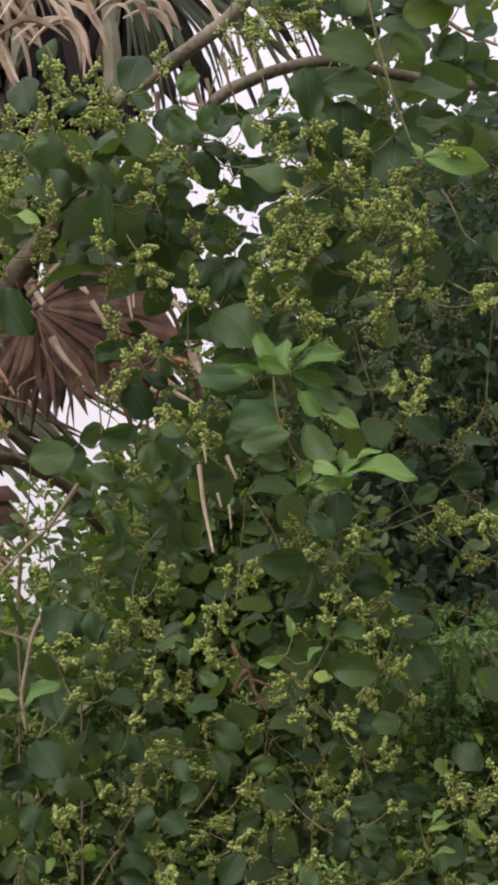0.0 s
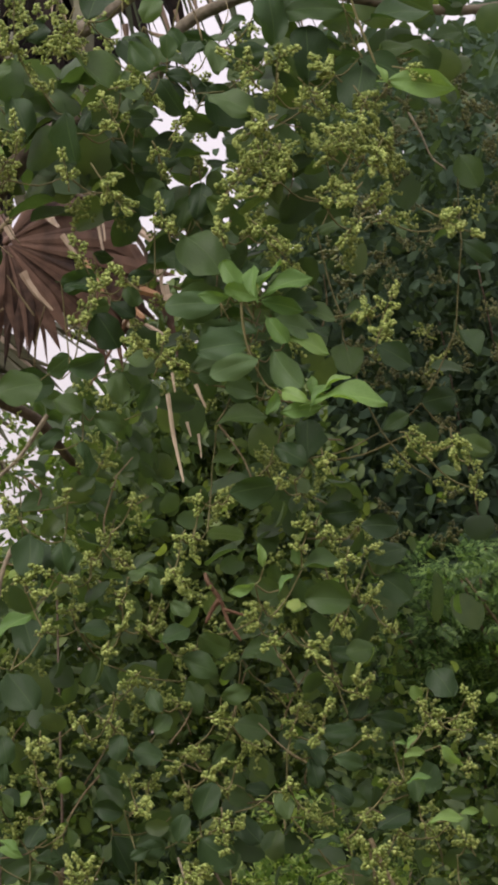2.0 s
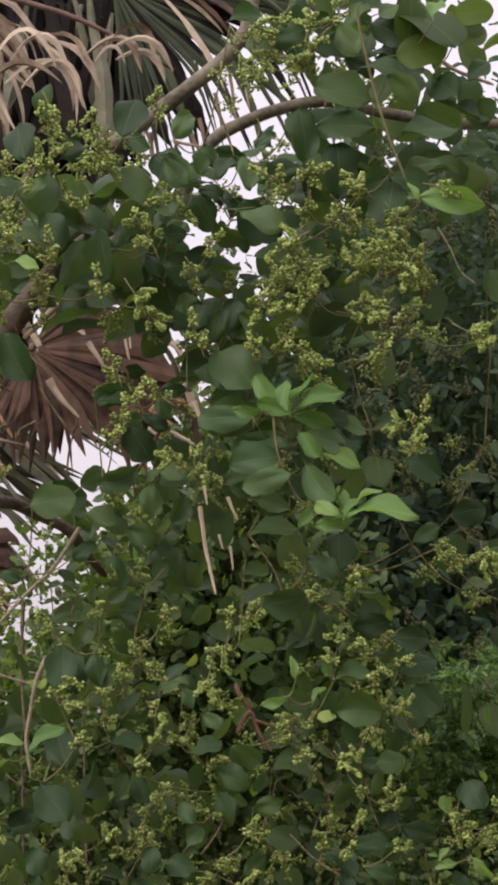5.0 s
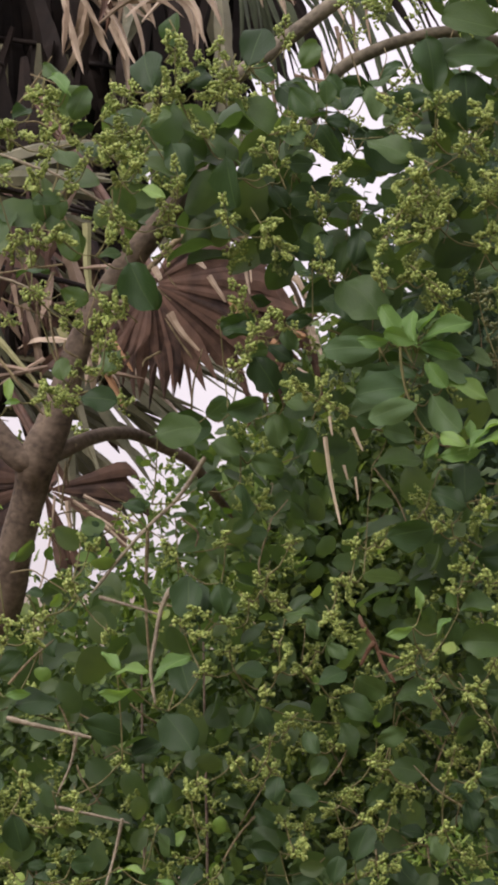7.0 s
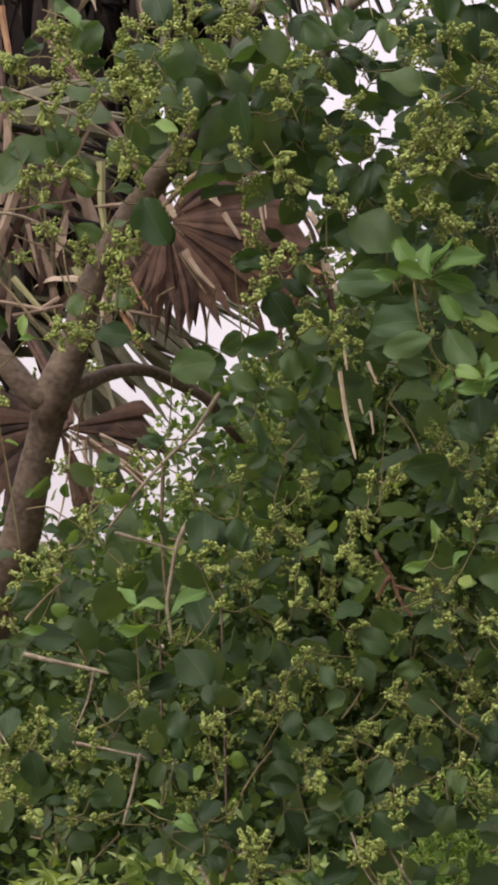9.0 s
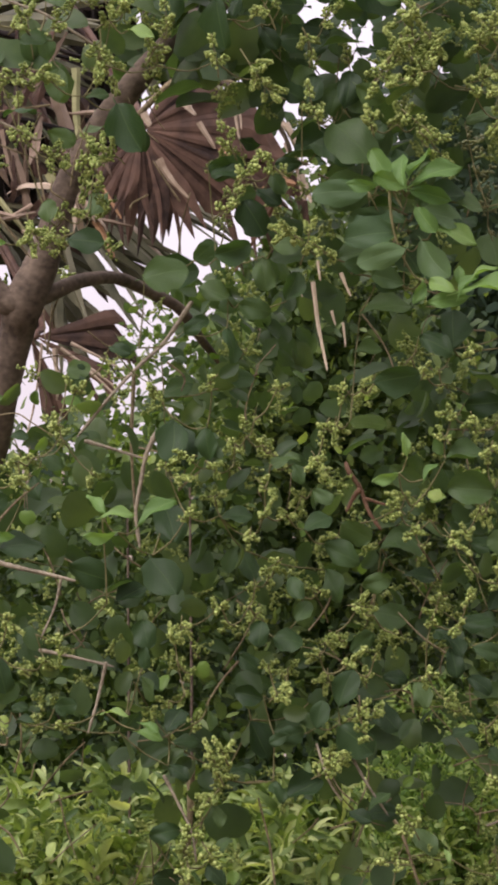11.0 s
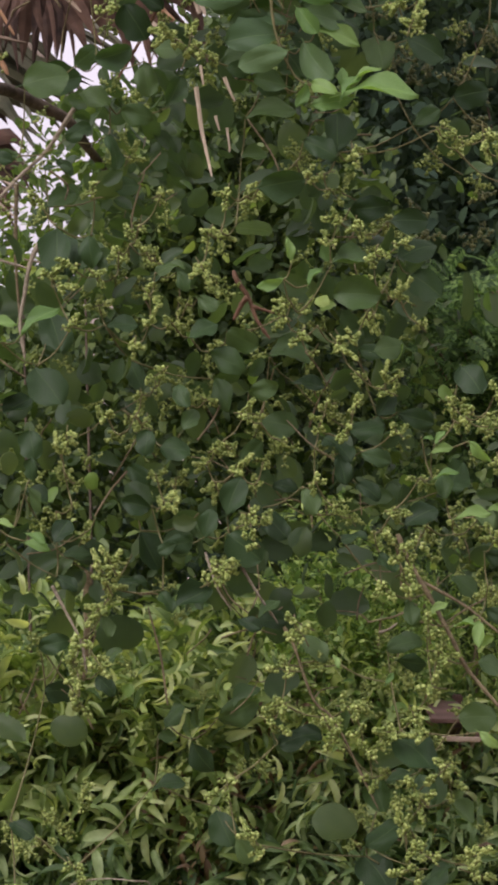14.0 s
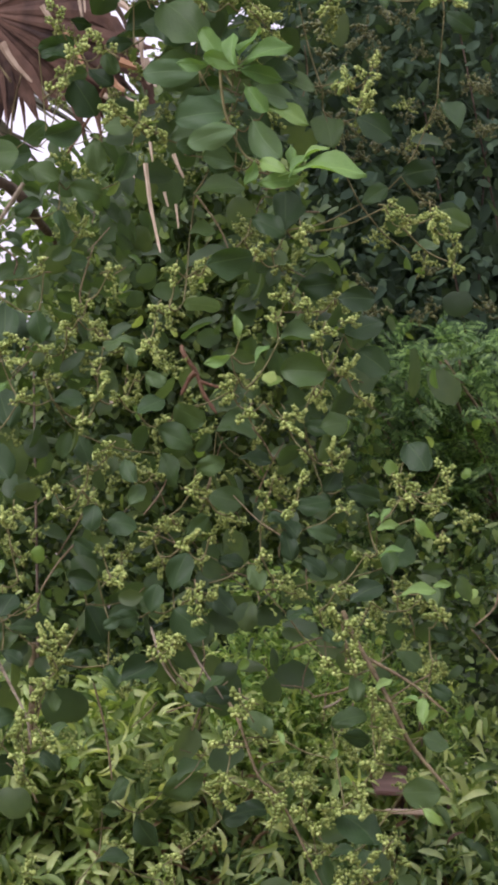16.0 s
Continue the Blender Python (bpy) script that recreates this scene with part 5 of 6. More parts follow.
scraps(big, [(-0.305, 5.20, 2.234, 0.030, -52, 0.018), (-0.280, 5.20, 2.199, 0.058, -58, 0.011), (-0.216, 5.20, 2.244, 0.080, -83, 0.010), (-0.208, 5.20, 2.240, 0.055, -80, 0.006), (-0.352, 5.18, 2.129, 0.092, -64, 0.018),
             (-0.156, 5.19, 2.214, 0.055, -36, 0.016), (-0.093, 5.19, 2.102, 0.048, -77, 0.018), (-0.085, 5.18, 2.085, 0.038, -70, 0.012), (-0.380, 5.18, 2.214, 0.028, -66, 0.018), (-0.170, 5.19, 2.037, 0.061, -35, 0.012), (-0.13, 5.19, 2.03, 0.05, -25, 0.010), (-0.119, 5.18, 2.196, 0.060, -62, 0.012), (-0.100, 5.18, 2.145, 0.065, -86, 0.013), (-0.120, 5.18, 2.160, 0.045, -70, 0.010)], PALM_TAN)
scraps(big, [(-0.139, 5.18, 2.095, 0.040, -20, 0.020), (-0.165, 5.18, 2.075, 0.05, -38, 0.016), (-0.24, 5.18, 2.15, 0.07, -52, 0.012)], PALM_ORANGE)
rim = tube([(-0.40, 5.24, 2.21, 0.006), (-0.33, 5.22, 2.275, 0.006), (-0.27, 5.21, 2.285, 0.0055), (-0.20, 5.21, 2.262, 0.005), (-0.13, 5.21, 2.205, 0.0045), (-0.10, 5.21, 2.15, 0.003)], 7, 5)
part("rim", mesh_of("rim", *rim, TWIG), big, "curled dry edge of the frond")
low = pleated("dead_frond", (-0.604, 5.45, 1.814), [(20, 0.19), (0, 0.20), (-36, 0.19)], 8, 0.88, PALM_DARK, "dry brown fan frond hanging behind the trunk", droop=0.0, tip_droop=0.3, fold=0.12)
pleated("dead_frond", (-0.62, 5.50, 1.82), [(-62, 0.19), (-80, 0.19)], 3, 0.9, PALM_DARK, "dry dark brown fan frond hanging behind the trunk", droop=0.0, fold=0.6)
pleated("dead_frond", (-0.62, 5.52, 1.83), [(150, 0.21), (180, 0.20), (225, 0.20), (248, 0.19)], 12, 0.9, PALM_DARK, "dry dark brown fan frond hanging behind the trunk", droop=0.1, fold=0.12)
scraps(low, [(-0.55, 5.38, 1.79, 0.14, -32, 0.008), (-0.53, 5.38, 1.80, 0.13, -28, 0.007), (-0.56, 5.38, 1.79, 0.10, -78, 0.012), (-0.50, 5.38, 1.75, 0.09, -35, 0.006), (-0.585, 5.38, 1.80, 0.19, -95, 0.006)], PALM_TAN)
fan("dead_frond", (-0.53, 5.34, 2.10), 10, -150, 12, 0.13, 0.020, 0.8, PALM_TAN, "crumpled tan scraps of a dry frond", twist=1.0, other=PALM_DARK, share=0.3, ragged=0.5, wild=22, curl=1.3)
fan("green_frond", (-0.66, 5.9, 2.22), -5, -72, 18, 0.52, 0.024, 0.25, PALM_GREEN, "grey-green fan frond with narrow split blades", other=PALM_TAN, share=0.12, twist=0.7, wild=4)
fan("green_frond", (-0.78, 5.9, 2.12), -8, -60, 14, 0.56, 0.026, 0.2, PALM_GREEN, "grey-green fan frond with narrow split blades", twist=0.7, wild=4, other=PALM_DARK, share=0.2)
fan("green_frond", (-1.02, 6.0, 2.02), 0, -60, 11, 0.50, 0.026, 0.2, PALM_GREEN, "grey-green fan frond with narrow split blades", twist=0.7, wild=4)
fan("green_frond", (-0.92, 5.8, 2.46), 18, -50, 30, 0.46, 0.034, 0.3, PALM_GREEN, "olive fan frond among the dead ones", twist=0.5, wild=5, other=PALM_DARK, share=0.35)
pleated("green_frond", (-0.25, 5.70, 2.99), [(14, 0.42), (-8, 0.52), (-24, 0.48), (-45, 0.32), (-85, 0.26)], 36, 0.62, PALM_LEAF, "dark green fan frond with split drooping tips", droop=0.06, tip_droop=0.4, fold=0.25, other=PALM_SHADED, share=0.3)
fan("green_frond", (-0.17, 5.7, 2.99), -2, -62, 13, 0.30, 0.017, 1.3, PALM_TAN, "dry brown split tips of a fan frond", other=PALM_DARK, share=0.5, wild=6, twist=0.9, ragged=0.4)
fan("dead_frond", (-0.60, 5.6, 2.88), 40, -60, 30, 0.34, 0.019, 4.6, PALM_TAN, "tan dry frond, its blades curling over and hanging", other=PALM_DARK, share=0.2, curl=2.2, wild=13, spread=0.4, ragged=0.45)
fan("dead_frond", (-0.40, 5.62, 2.86), 20, -50, 7, 0.25, 0.022, 4.2, PALM_TAN, "tan dry frond, its blades curling over and hanging", curl=1.0, wild=10, spread=0.3, ragged=0.4)


def drapes(label, left, right, top, count, length, width, y, material, other=None, share=0.0, lean=10):
    """Dead blades that hang side by side from an old leaf base."""
    v, f = tube([(left - 0.15, y + 0.1, top + 0.12, 0.006), (0.5 * (left + right), y + 0.05, top + 0.05, 0.006), (right, y + 0.05, top, 0.004)], 7, 5)
    frond = part("dead_frond", mesh_of("petiole", v, f, PALM_SHADED), palm, label)
    for i in range(count):
        t = (i + palm_rng.uniform(-0.4, 0.4)) / count
        mat = other if other and palm_rng.random() < share else material
        palm_blade((left + (right - left) * t, y + palm_rng.uniform(-0.08, 0.08), top + palm_rng.uniform(-0.03, 0.06)), -90 + palm_rng.normal(0, lean), length * palm_rng.uniform(0.55, 1.15),
                   width * palm_rng.uniform(0.6, 1.3), 0.2, palm_rng.uniform(-0.2, 0.2), palm_rng.normal(0, 0.6), mat, frond, palm_rng.normal(0, 0.8))


# near-black blades stand for the shade inside the palm's crown
drapes("skirt of old dead blades, near-black with the crown's shade in their colour", -1.10, -0.44, 3.10, 40, 0.50, 0.07, 6.35, PALM_SHADED)
drapes("skirt of old dead blades, near-black with the crown's shade in their colour", -1.10, -0.46, 2.82, 36, 0.46, 0.065, 6.3, PALM_SHADED, PALM_GREEN, 0.2)
drapes("skirt of old dead blades, near-black with the crown's shade in their colour", -1.10, -0.52, 2.56, 28, 0.36, 0.05, 6.2, PALM_SHADED, PALM_GREEN, 0.35)
drapes("green blades and shade-black brown ones hanging in the crown", -0.52, -0.25, 3.02, 30, 0.46, 0.055, 6.2, PALM_SHADED, PALM_GREEN, 0.14, 14)
drapes("green blades and shade-black brown ones hanging in the crown", -0.52, -0.22, 2.70, 26, 0.36, 0.04, 6.2, PALM_SHADED, PALM_GREEN, 0.3, 16)
drapes("dense backing of dead blades coloured as the crown's black shade", -1.15, -0.36, 3.25, 34, 0.55, 0.13, 6.55, PALM_SHADED, lean=9)
drapes("dense backing of dead blades coloured as the crown's black shade", -1.15, -0.34, 2.84, 34, 0.50, 0.12, 6.55, PALM_SHADED, lean=9)
drapes("dense backing of dead blades coloured as the crown's black shade", -1.15, -0.52, 2.46, 26, 0.40, 0.11, 6.5, PALM_SHADED, PALM_DARK, 0.3, lean=14)
drapes("skirt of old dead blades, near-black with the crown's shade in their colour", -0.70, -0.26, 3.30, 44, 0.50, 0.075, 6.35, PALM_SHADED, lean=14)
drapes("skirt of old dead blades, near-black with the crown's shade in their colour", -0.70, -0.20, 3.05, 34, 0.34, 0.075, 6.4, PALM_SHADED, lean=18)
drapes("dead blades in the crown's hollow, its shade put in their colour", -1.0, -0.56, 2.42, 26, 0.30, 0.06, 5.95, PALM_SHADED, PALM_DARK, 0.4, 20)
drapes("dead blades in the crown's hollow, its shade put in their colour", -1.0, -0.62, 2.18, 22, 0.26, 0.055, 5.95, PALM_SHADED, PALM_DARK, 0.5, 26)
drapes("torn brown and tan blades", -0.92, -0.58, 2.30, 12, 0.24, 0.032, 5.6, PALM_FADED, PALM_DARK, 0.4, 12)
drapes("pale dry blades hanging straight down", -0.86, -0.70, 2.66, 9, 0.42, 0.026, 5.5, PALM_DARK, PALM_FADED, 0.4, 8)
drapes("torn brown and tan blades", -0.86, -0.52, 2.36, 16, 0.22, 0.022, 5.45, PALM_FADED, PALM_DARK, 0.5, 22)
drapes("torn brown and tan blades", -0.80, -0.44, 2.18, 14, 0.16, 0.018, 5.4, PALM_FADED, PALM_DARK, 0.4, 35)


torn = part("dead_frond", mesh_of("petiole", *tube([(-0.75, 5.5, 2.75, 0.006), (-0.72, 5.42, 2.55, 0.006), (-0.70, 5.38, 2.35, 0.005)], 7, 5), PALM_DARK), palm, "torn dry frond in orange and tan strips")
scraps(torn, [(-0.708, 5.35, 2.621, 0.116, -83, 0.018), (-0.486, 5.35, 2.041, 0.090, -65, 0.016), (-0.468, 5.33, 2.092, 0.070, -58, 0.009)], PALM_ORANGE)
scraps(torn, [(-0.698, 5.35, 2.403, 0.163, -88, 0.022), (-0.720, 5.36, 2.415, 0.185, -94, 0.030), (-0.683, 5.34, 2.262, 0.139, -109, 0.026), (-0.643, 5.35, 2.164, 0.118, -70, 0.024), (-0.624, 5.33, 2.034, 0.132, 170, 0.010),
              (-0.689, 5.33, 2.024, 0.099, 11, 0.012), (-0.490, 5.34, 2.033, 0.082, -12, 0.010), (-0.66, 5.34, 2.20, 0.10, -80, 0.016), (-0.62, 5.34, 2.01, 0.09, -20, 0.008), (-0.60, 5.34, 2.06, 0.10, -150, 0.008)], PALM_FADED)
scraps(torn, [(-0.520, 5.35, 2.319, 0.135, -89, 0.020), (-0.570, 5.35, 2.120, 0.053, -66, 0.020), (-0.69, 5.35, 2.10, 0.12, -50, 0.014)], STRAP_OLD)


hook = part("dead_frond", mesh_of("petiole", *tube([(-0.60, 5.55, 3.0, 0.006), (-0.45, 5.5, 2.92, 0.006), (-0.30, 5.46, 2.86, 0.005), (-0.12, 5.46, 2.76, 0.003)], 7, 5), PALM_DARK), palm, "dry frond with tan blades hooked over and hanging")
for x, z, length, width in ((-0.289, 2.792, 0.162, 0.018), (-0.262, 2.798, 0.179, 0.020), (-0.247, 2.794, 0.168, 0.017), (-0.234, 2.780, 0.137, 0.016), (-0.274, 2.772, 0.094, 0.010), (-0.442, 2.785, 0.169, 0.017), (-0.486, 2.763, 0.221, 0.020), (-0.453, 2.741, 0.220, 0.020), (-0.420, 2.729, 0.189, 0.015), (-0.503, 2.719, 0.203, 0.020)):
    palm_blade((x, 5.45 + palm_rng.uniform(-0.03, 0.03), z), palm_rng.uniform(25, 60), length, width, 4.2, 0.0, palm_rng.normal(0, 0.5), PALM_TAN, hook, palm_rng.normal(0, 0.5))
scraps(hook, [(-0.102, 5.45, 2.677, 0.082, -73, 0.011), (-0.072, 5.45, 2.662, 0.086, -78, 0.010), (-0.123, 5.45, 2.618, 0.103, -20, 0.008), (-0.041, 5.45, 2.712, 0.102, -81, 0.009), (-0.013, 5.45, 2.756, 0.108, -80, 0.008), (0.015, 5.45, 2.767, 0.091, -80, 0.007), (-0.169, 5.45, 2.635, 0.079, -83, 0.013)], PALM_FADED)


def hanging_blade(top, length, width, angle):
    t = thing("dead_palm_blade", top, "pale dry palm blade caught in the twigs", "dead leaf", "blades caught in the twigs")
    palm_blade(top, angle, length, width, 0.05, 0.0, 0.15, PALM_STRAW, t, 0.2, strip=True)


hanging_blade((-0.063, 4.06, 1.838), 0.129, 0.0073, -86)
hanging_blade((-0.023, 4.06, 1.851), 0.037, 0.0061, -75)
hanging_blade((-0.036, 4.06, 1.797), 0.022, 0.0049, -80)
hanging_blade((-0.020, 4.06, 1.780), 0.035, 0.0043, -84)
hanging_blade((-0.086, 4.06, 1.839), 0.024, 0.0041, -71)
hanging_blade((-0.056, 4.06, 1.868), 0.029, 0.0049, -88)


# ---- thicket, shrubs and trees behind ----
def blob(n, centre, size, power=0.4):
    """Points through an uneven rounded mass."""
    d = unit(rng.normal(size=(n, 3)))
    r = rng.random(n) ** power
    p = d * r[:, None]
    lump = np.array([noise.noise(Vector(q * 2.2 + centre)) for q in p])
    return np.array(centre) + p * np.array(size) * (1 + 0.35 * lump)[:, None]


SMALL = [simple(3, 1, 0.5, 0.3, 0.2, 0.95, 5), simple(3, 1, 0.6, 0.2, 0.3, 0.9, 6)]


def lance_leaf(seed):
    """A narrow pointed leaf of length 1 along +x that rises, arches over and droops, folded along its midrib."""
    r = np.random.default_rng(seed)
    rows, x, z = 7, 0.0, 0.0
    rise, bow, wide, fold = radians(r.uniform(5, 45)), radians(r.uniform(50, 135)), r.uniform(0.15, 0.25), r.uniform(0.5, 1.0)
    verts, faces = [], []
    for i in range(rows + 1):
        s = i / rows
        e = rise - bow * s ** 1.3
        half = max(0.008, 0.5 * wide * math.sin(math.pi * min(1.0, s ** 0.72)) ** 0.85)
        for q in (-1, 0, 1):
            lift = abs(q) * half * fold
            verts.append((x - lift * math.sin(e), q * half, z + lift * math.cos(e)))
        x, z = x + math.cos(e) / rows, z + math.sin(e) / rows
    for i in range(rows):
        for q in (0, 1):
            a = 3 * i + q
            faces.append((a, a + 3, a + 4, a + 1))
    return verts, faces


BLADE = [lance_leaf(s) for s in range(6)]


def open_air(p):
    """True where a crown is filled; its hollows are left out."""
    return np.array([noise.noise(Vector((7 * q[0], 3 * q[1], 7 * q[2]))) > -0.45 for q in p])


def mass(name, label, category, base, blobs, n, lengths, shapes, material, up=0.8, out=0.6, spread=0.6, droop=0.0, sticks=10, wood=TWIG, part_name="foliage", gaps=False):
    """A shrub or tree: stems from its base into its crown, and leaves through the crown."""
    t = thing(name, base, label, category)
    pieces = []
    share = np.array([b[1][0] * b[1][1] * b[1][2] for b in blobs]) ** 0.7
    share = share / share.sum()
    pts = np.vstack([blob(int(n * s) + 1, *b) for s, b in zip(share, blobs)])
    for i in range(sticks):
        q = pts[rng.integers(len(pts))]
        mid = 0.5 * (np.array(base) + q) + rng.normal(0, 0.06, 3)
        pieces.append(tube([(*base, 0.009), (*mid, 0.004), (*q, 0.002)], 5, 4))
    part("stem_tangle", mesh_of("stem_tangle", *join(pieces), wood), t, "thin woody stems", kind="stuff")
    if gaps:
        pts = pts[open_air(pts)]
    k = len(pts)
    tips = unit(rng.normal(size=(k, 3)) + np.array([0, -0.2, -droop]))
    bulk(part_name, pts, rng.uniform(*lengths, k), facing(k, up, out, spread), tips, shapes, material, t)
    return t


mass("thicket", "green small-leaved thicket behind the flowering tree", "shrub", (-0.2, 5.7, 0.0),
     [((-0.62, 5.5, 1.32), (0.42, 0.35, 0.36)), ((-0.30, 5.5, 1.38), (0.36, 0.35, 0.34)), ((0.02, 5.5, 1.60), (0.26, 0.35, 0.50)), ((0.10, 5.6, 1.45), (0.28, 0.35, 0.52)), ((-0.06, 5.4, 1.74), (0.18, 0.3, 0.30)), ((-0.04, 5.5, 1.93), (0.14, 0.3, 0.24)), ((-0.05, 5.6, 1.80), (0.18, 0.3, 0.30)), ((-0.19, 5.4, 1.66), (0.17, 0.3, 0.20)), ((-0.15, 5.4, 1.80), (0.13, 0.25, 0.16)), ((-0.20, 5.3, 1.79), (0.11, 0.2, 0.13)), ((-0.13, 5.5, 1.60), (0.22, 0.3, 0.3)), ((0.42, 5.5, 0.92), (0.4, 0.35, 0.36)),
      ((-0.3, 5.4, 1.0), (0.7, 0.35, 0.4)), ((-0.95, 5.5, 1.22), (0.35, 0.35, 0.42))],
     30000, (0.016, 0.036), SMALL, MIXED, sticks=5, wood=BARK, spread=0.85)
mass("sapling", "young sapling with bright green leaves against the sky", "shrub", (-0.36, 5.0, 0.0),
     [((-0.33, 5.0, 1.74), (0.11, 0.12, 0.17)), ((-0.40, 5.0, 1.56), (0.14, 0.12, 0.14)), ((-0.22, 5.0, 1.72), (0.10, 0.12, 0.13))], 900, (0.012, 0.027), SMALL + OVALS, SAPLING, sticks=2, wood=BARK, spread=0.8)
mass("far_bushes", "far row of low green bushes", "bushes", (-1.0, 12.0, 0.0),
     [((-3.4, 12, 0.80), (1.6, 0.6, 0.96)), ((-1.7, 12, 0.80), (1.6, 0.6, 0.96)), ((0.0, 12, 0.78), (1.6, 0.6, 0.95)), ((1.8, 12, 0.80), (1.6, 0.6, 0.97))], 8000, (0.08, 0.16), SMALL, MIXED, sticks=10)
mass("hedge", "dark green hedge in shade", "hedge", (0.0, 6.8, 0.0),
     [((-1.1, 6.5, 0.95), (0.5, 0.4, 0.75)), ((-0.7, 6.5, 0.9), (0.6, 0.4, 0.75)), ((-0.1, 6.5, 0.85), (0.6, 0.4, 0.85)), ((0.45, 6.5, 0.85), (0.6, 0.4, 0.85)), ((0.15, 6.5, 1.5), (0.35, 0.4, 0.5)), ((0.03, 6.4, 1.82), (0.24, 0.3, 0.45)), ((0.45, 7.2, 1.7), (0.7, 0.3, 0.7)), ((0.40, 7.4, 2.1), (0.65, 0.3, 0.75))],
     20000, (0.034, 0.066), SMALL, FAR_DARK, sticks=8)
dark_tree = mass("dark_tree", "dense dark green tree in deep shade", "tree", (0.9, 6.8, 0.0),
     [((0.62, 6.6, 2.1), (0.55, 0.6, 0.7)), ((0.75, 6.8, 2.5), (0.55, 0.6, 0.5)), ((0.30, 6.6, 1.9), (0.35, 0.5, 0.6)), ((0.9, 6.9, 1.4), (0.6, 0.5, 0.6)), ((0.45, 6.5, 2.5), (0.4, 0.5, 0.45)), ((0.2, 6.6, 2.3), (0.25, 0.4, 0.3)), ((0.85, 6.6, 2.78), (0.35, 0.4, 0.32)), ((0.8, 7.2, 1.7), (0.5, 0.3, 0.6))],
     12000, (0.022, 0.050), SMALL, FAR_DARK, sticks=6, wood=BARK)
n = 3400
place = np.stack([rng.uniform(0.20, 1.5, n), rng.uniform(7.3, 8.0, n), 0.6 + 2.5 * rng.random(n) ** 1.15], 1)
place = place[place[:, 2] < 2.55 + 0.9 * place[:, 0] * rng.random(n)]
n = len(place)
bulk("shaded_foliage", place, rng.uniform(0.10, 0.17, n), facing(n, 0.55, 1.0, 0.3), unit(rng.normal(size=(n, 3))), OVALS_FINE, FAR_DARK, dark_tree, "large leaves deep in the shade")
# crown leaves out of view, added to hold skylight off the right side
pts = blob(2200, (1.25, 5.0, 2.1), (0.5, 1.0, 1.4))
bulk("forward_foliage", pts, rng.uniform(0.08, 0.15, len(pts)), facing(len(pts), 0.7, 0.5, 0.6), unit(rng.normal(size=(len(pts), 3))), OVALS_FINE, FAR_DARK, dark_tree, "unseen dark leaves added to shade the right side")
mass("small_leaved_shrub", "fresh green small-leaved shrub", "shrub", (0.2, 5.4, 0.0),
     [((0.13, 4.94, 1.04), (0.13, 0.12, 0.17)), ((0.20, 4.96, 0.93), (0.18, 0.14, 0.16)), ((0.30, 5.2, 0.85), (0.22, 0.2, 0.22))], 7500, (0.011, 0.024), SMALL[:1] + BLADE[:4], FINE, sticks=24, spread=0.9)


def lance_spray(seed, leaves=7):
    """A drooping stem of length 1 with narrow arching leaves along both sides."""
    r = np.random.default_rng(seed)
    verts, faces = [], []
    for i in range(leaves):
        s = 0.1 + 0.9 * i / leaves
        v0, f0 = BLADE[r.integers(6)]
        a = (1 if i % 2 else -1) * radians(r.uniform(20, 95) * (1.1 - 0.7 * s))
        size = r.uniform(0.5, 0.9)
        c, q = math.cos(a), math.sin(a)
        o = len(verts)
        verts += [(s + size * (c * x - q * y), size * (q * x + c * y), size * z + 0.3 * s - 0.6 * s * s) for x, y, z in v0]
        faces += [tuple(k + o for k in g) for g in f0]
    return verts, faces


LANCES = [lance_spray(s) for s in range(6)]
lance_shrub = mass("lance_leaved_shrub", "pale green shrub with long arching narrow leaves", "shrub", (-0.2, 5.1, 0.0),
     [((-0.45, 5.0, 0.74), (0.40, 0.3, 0.30)), ((-0.05, 5.0, 0.72), (0.40, 0.3, 0.30)), ((0.30, 5.05, 0.58), (0.4, 0.3, 0.30)), ((0.6, 5.1, 0.6), (0.3, 0.3, 0.3)), ((-0.75, 5.0, 0.66), (0.3, 0.3, 0.3))],
     9000, (0.030, 0.066), BLADE, LANCE, sticks=90, droop=0.5, spread=1.1, gaps=True)
pts = np.vstack([blob(560, (-0.45, 4.98, 0.74), (0.40, 0.3, 0.30)), blob(560, (-0.05, 4.98, 0.72), (0.40, 0.3, 0.30)), blob(560, (0.30, 5.03, 0.58), (0.4, 0.3, 0.30))])
pts = pts[open_air(pts)]
k = len(pts)
bulk("shoot_foliage", pts, rng.uniform(0.060, 0.105, k), facing(k, 0.9, 0.5, 0.65), unit(rng.normal(size=(k, 3)) * (1, 0.7, 0.9) + (0, -0.4, 0.1)), LANCES, LANCE, lance_shrub, "shoots of narrow arching leaves")
# lower leaves take the darker green in place of shade
low_shrub = mass("low_shrub", "low shrub with narrow drooping leaves, shade near the ground in their darker green", "shrub", (0.0, 4.95, 0.0),
     [((0.0, 4.9, 0.40), (0.9, 0.3, 0.22)), ((0.28, 4.9, 0.56), (0.4, 0.3, 0.2)), ((-0.4, 4.9, 0.52), (0.4, 0.25, 0.14))], 8000, (0.030, 0.066), BLADE, LANCE_SHADED, sticks=60, droop=0.6, spread=1.1)
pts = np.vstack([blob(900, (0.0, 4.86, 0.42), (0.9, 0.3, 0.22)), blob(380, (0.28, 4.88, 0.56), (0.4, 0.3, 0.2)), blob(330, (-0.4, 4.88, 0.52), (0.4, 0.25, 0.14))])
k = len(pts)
bulk("shoot_foliage", pts, rng.uniform(0.06, 0.10, k), facing(k, 0.9, 0.5, 0.6), unit(rng.normal(size=(k, 3)) * (1, 0.7, 0.6) + (0, -0.5, 0.0)), LANCES, LANCE_SHADED, low_shrub, "shoots of narrow drooping leaves")
k = 5000
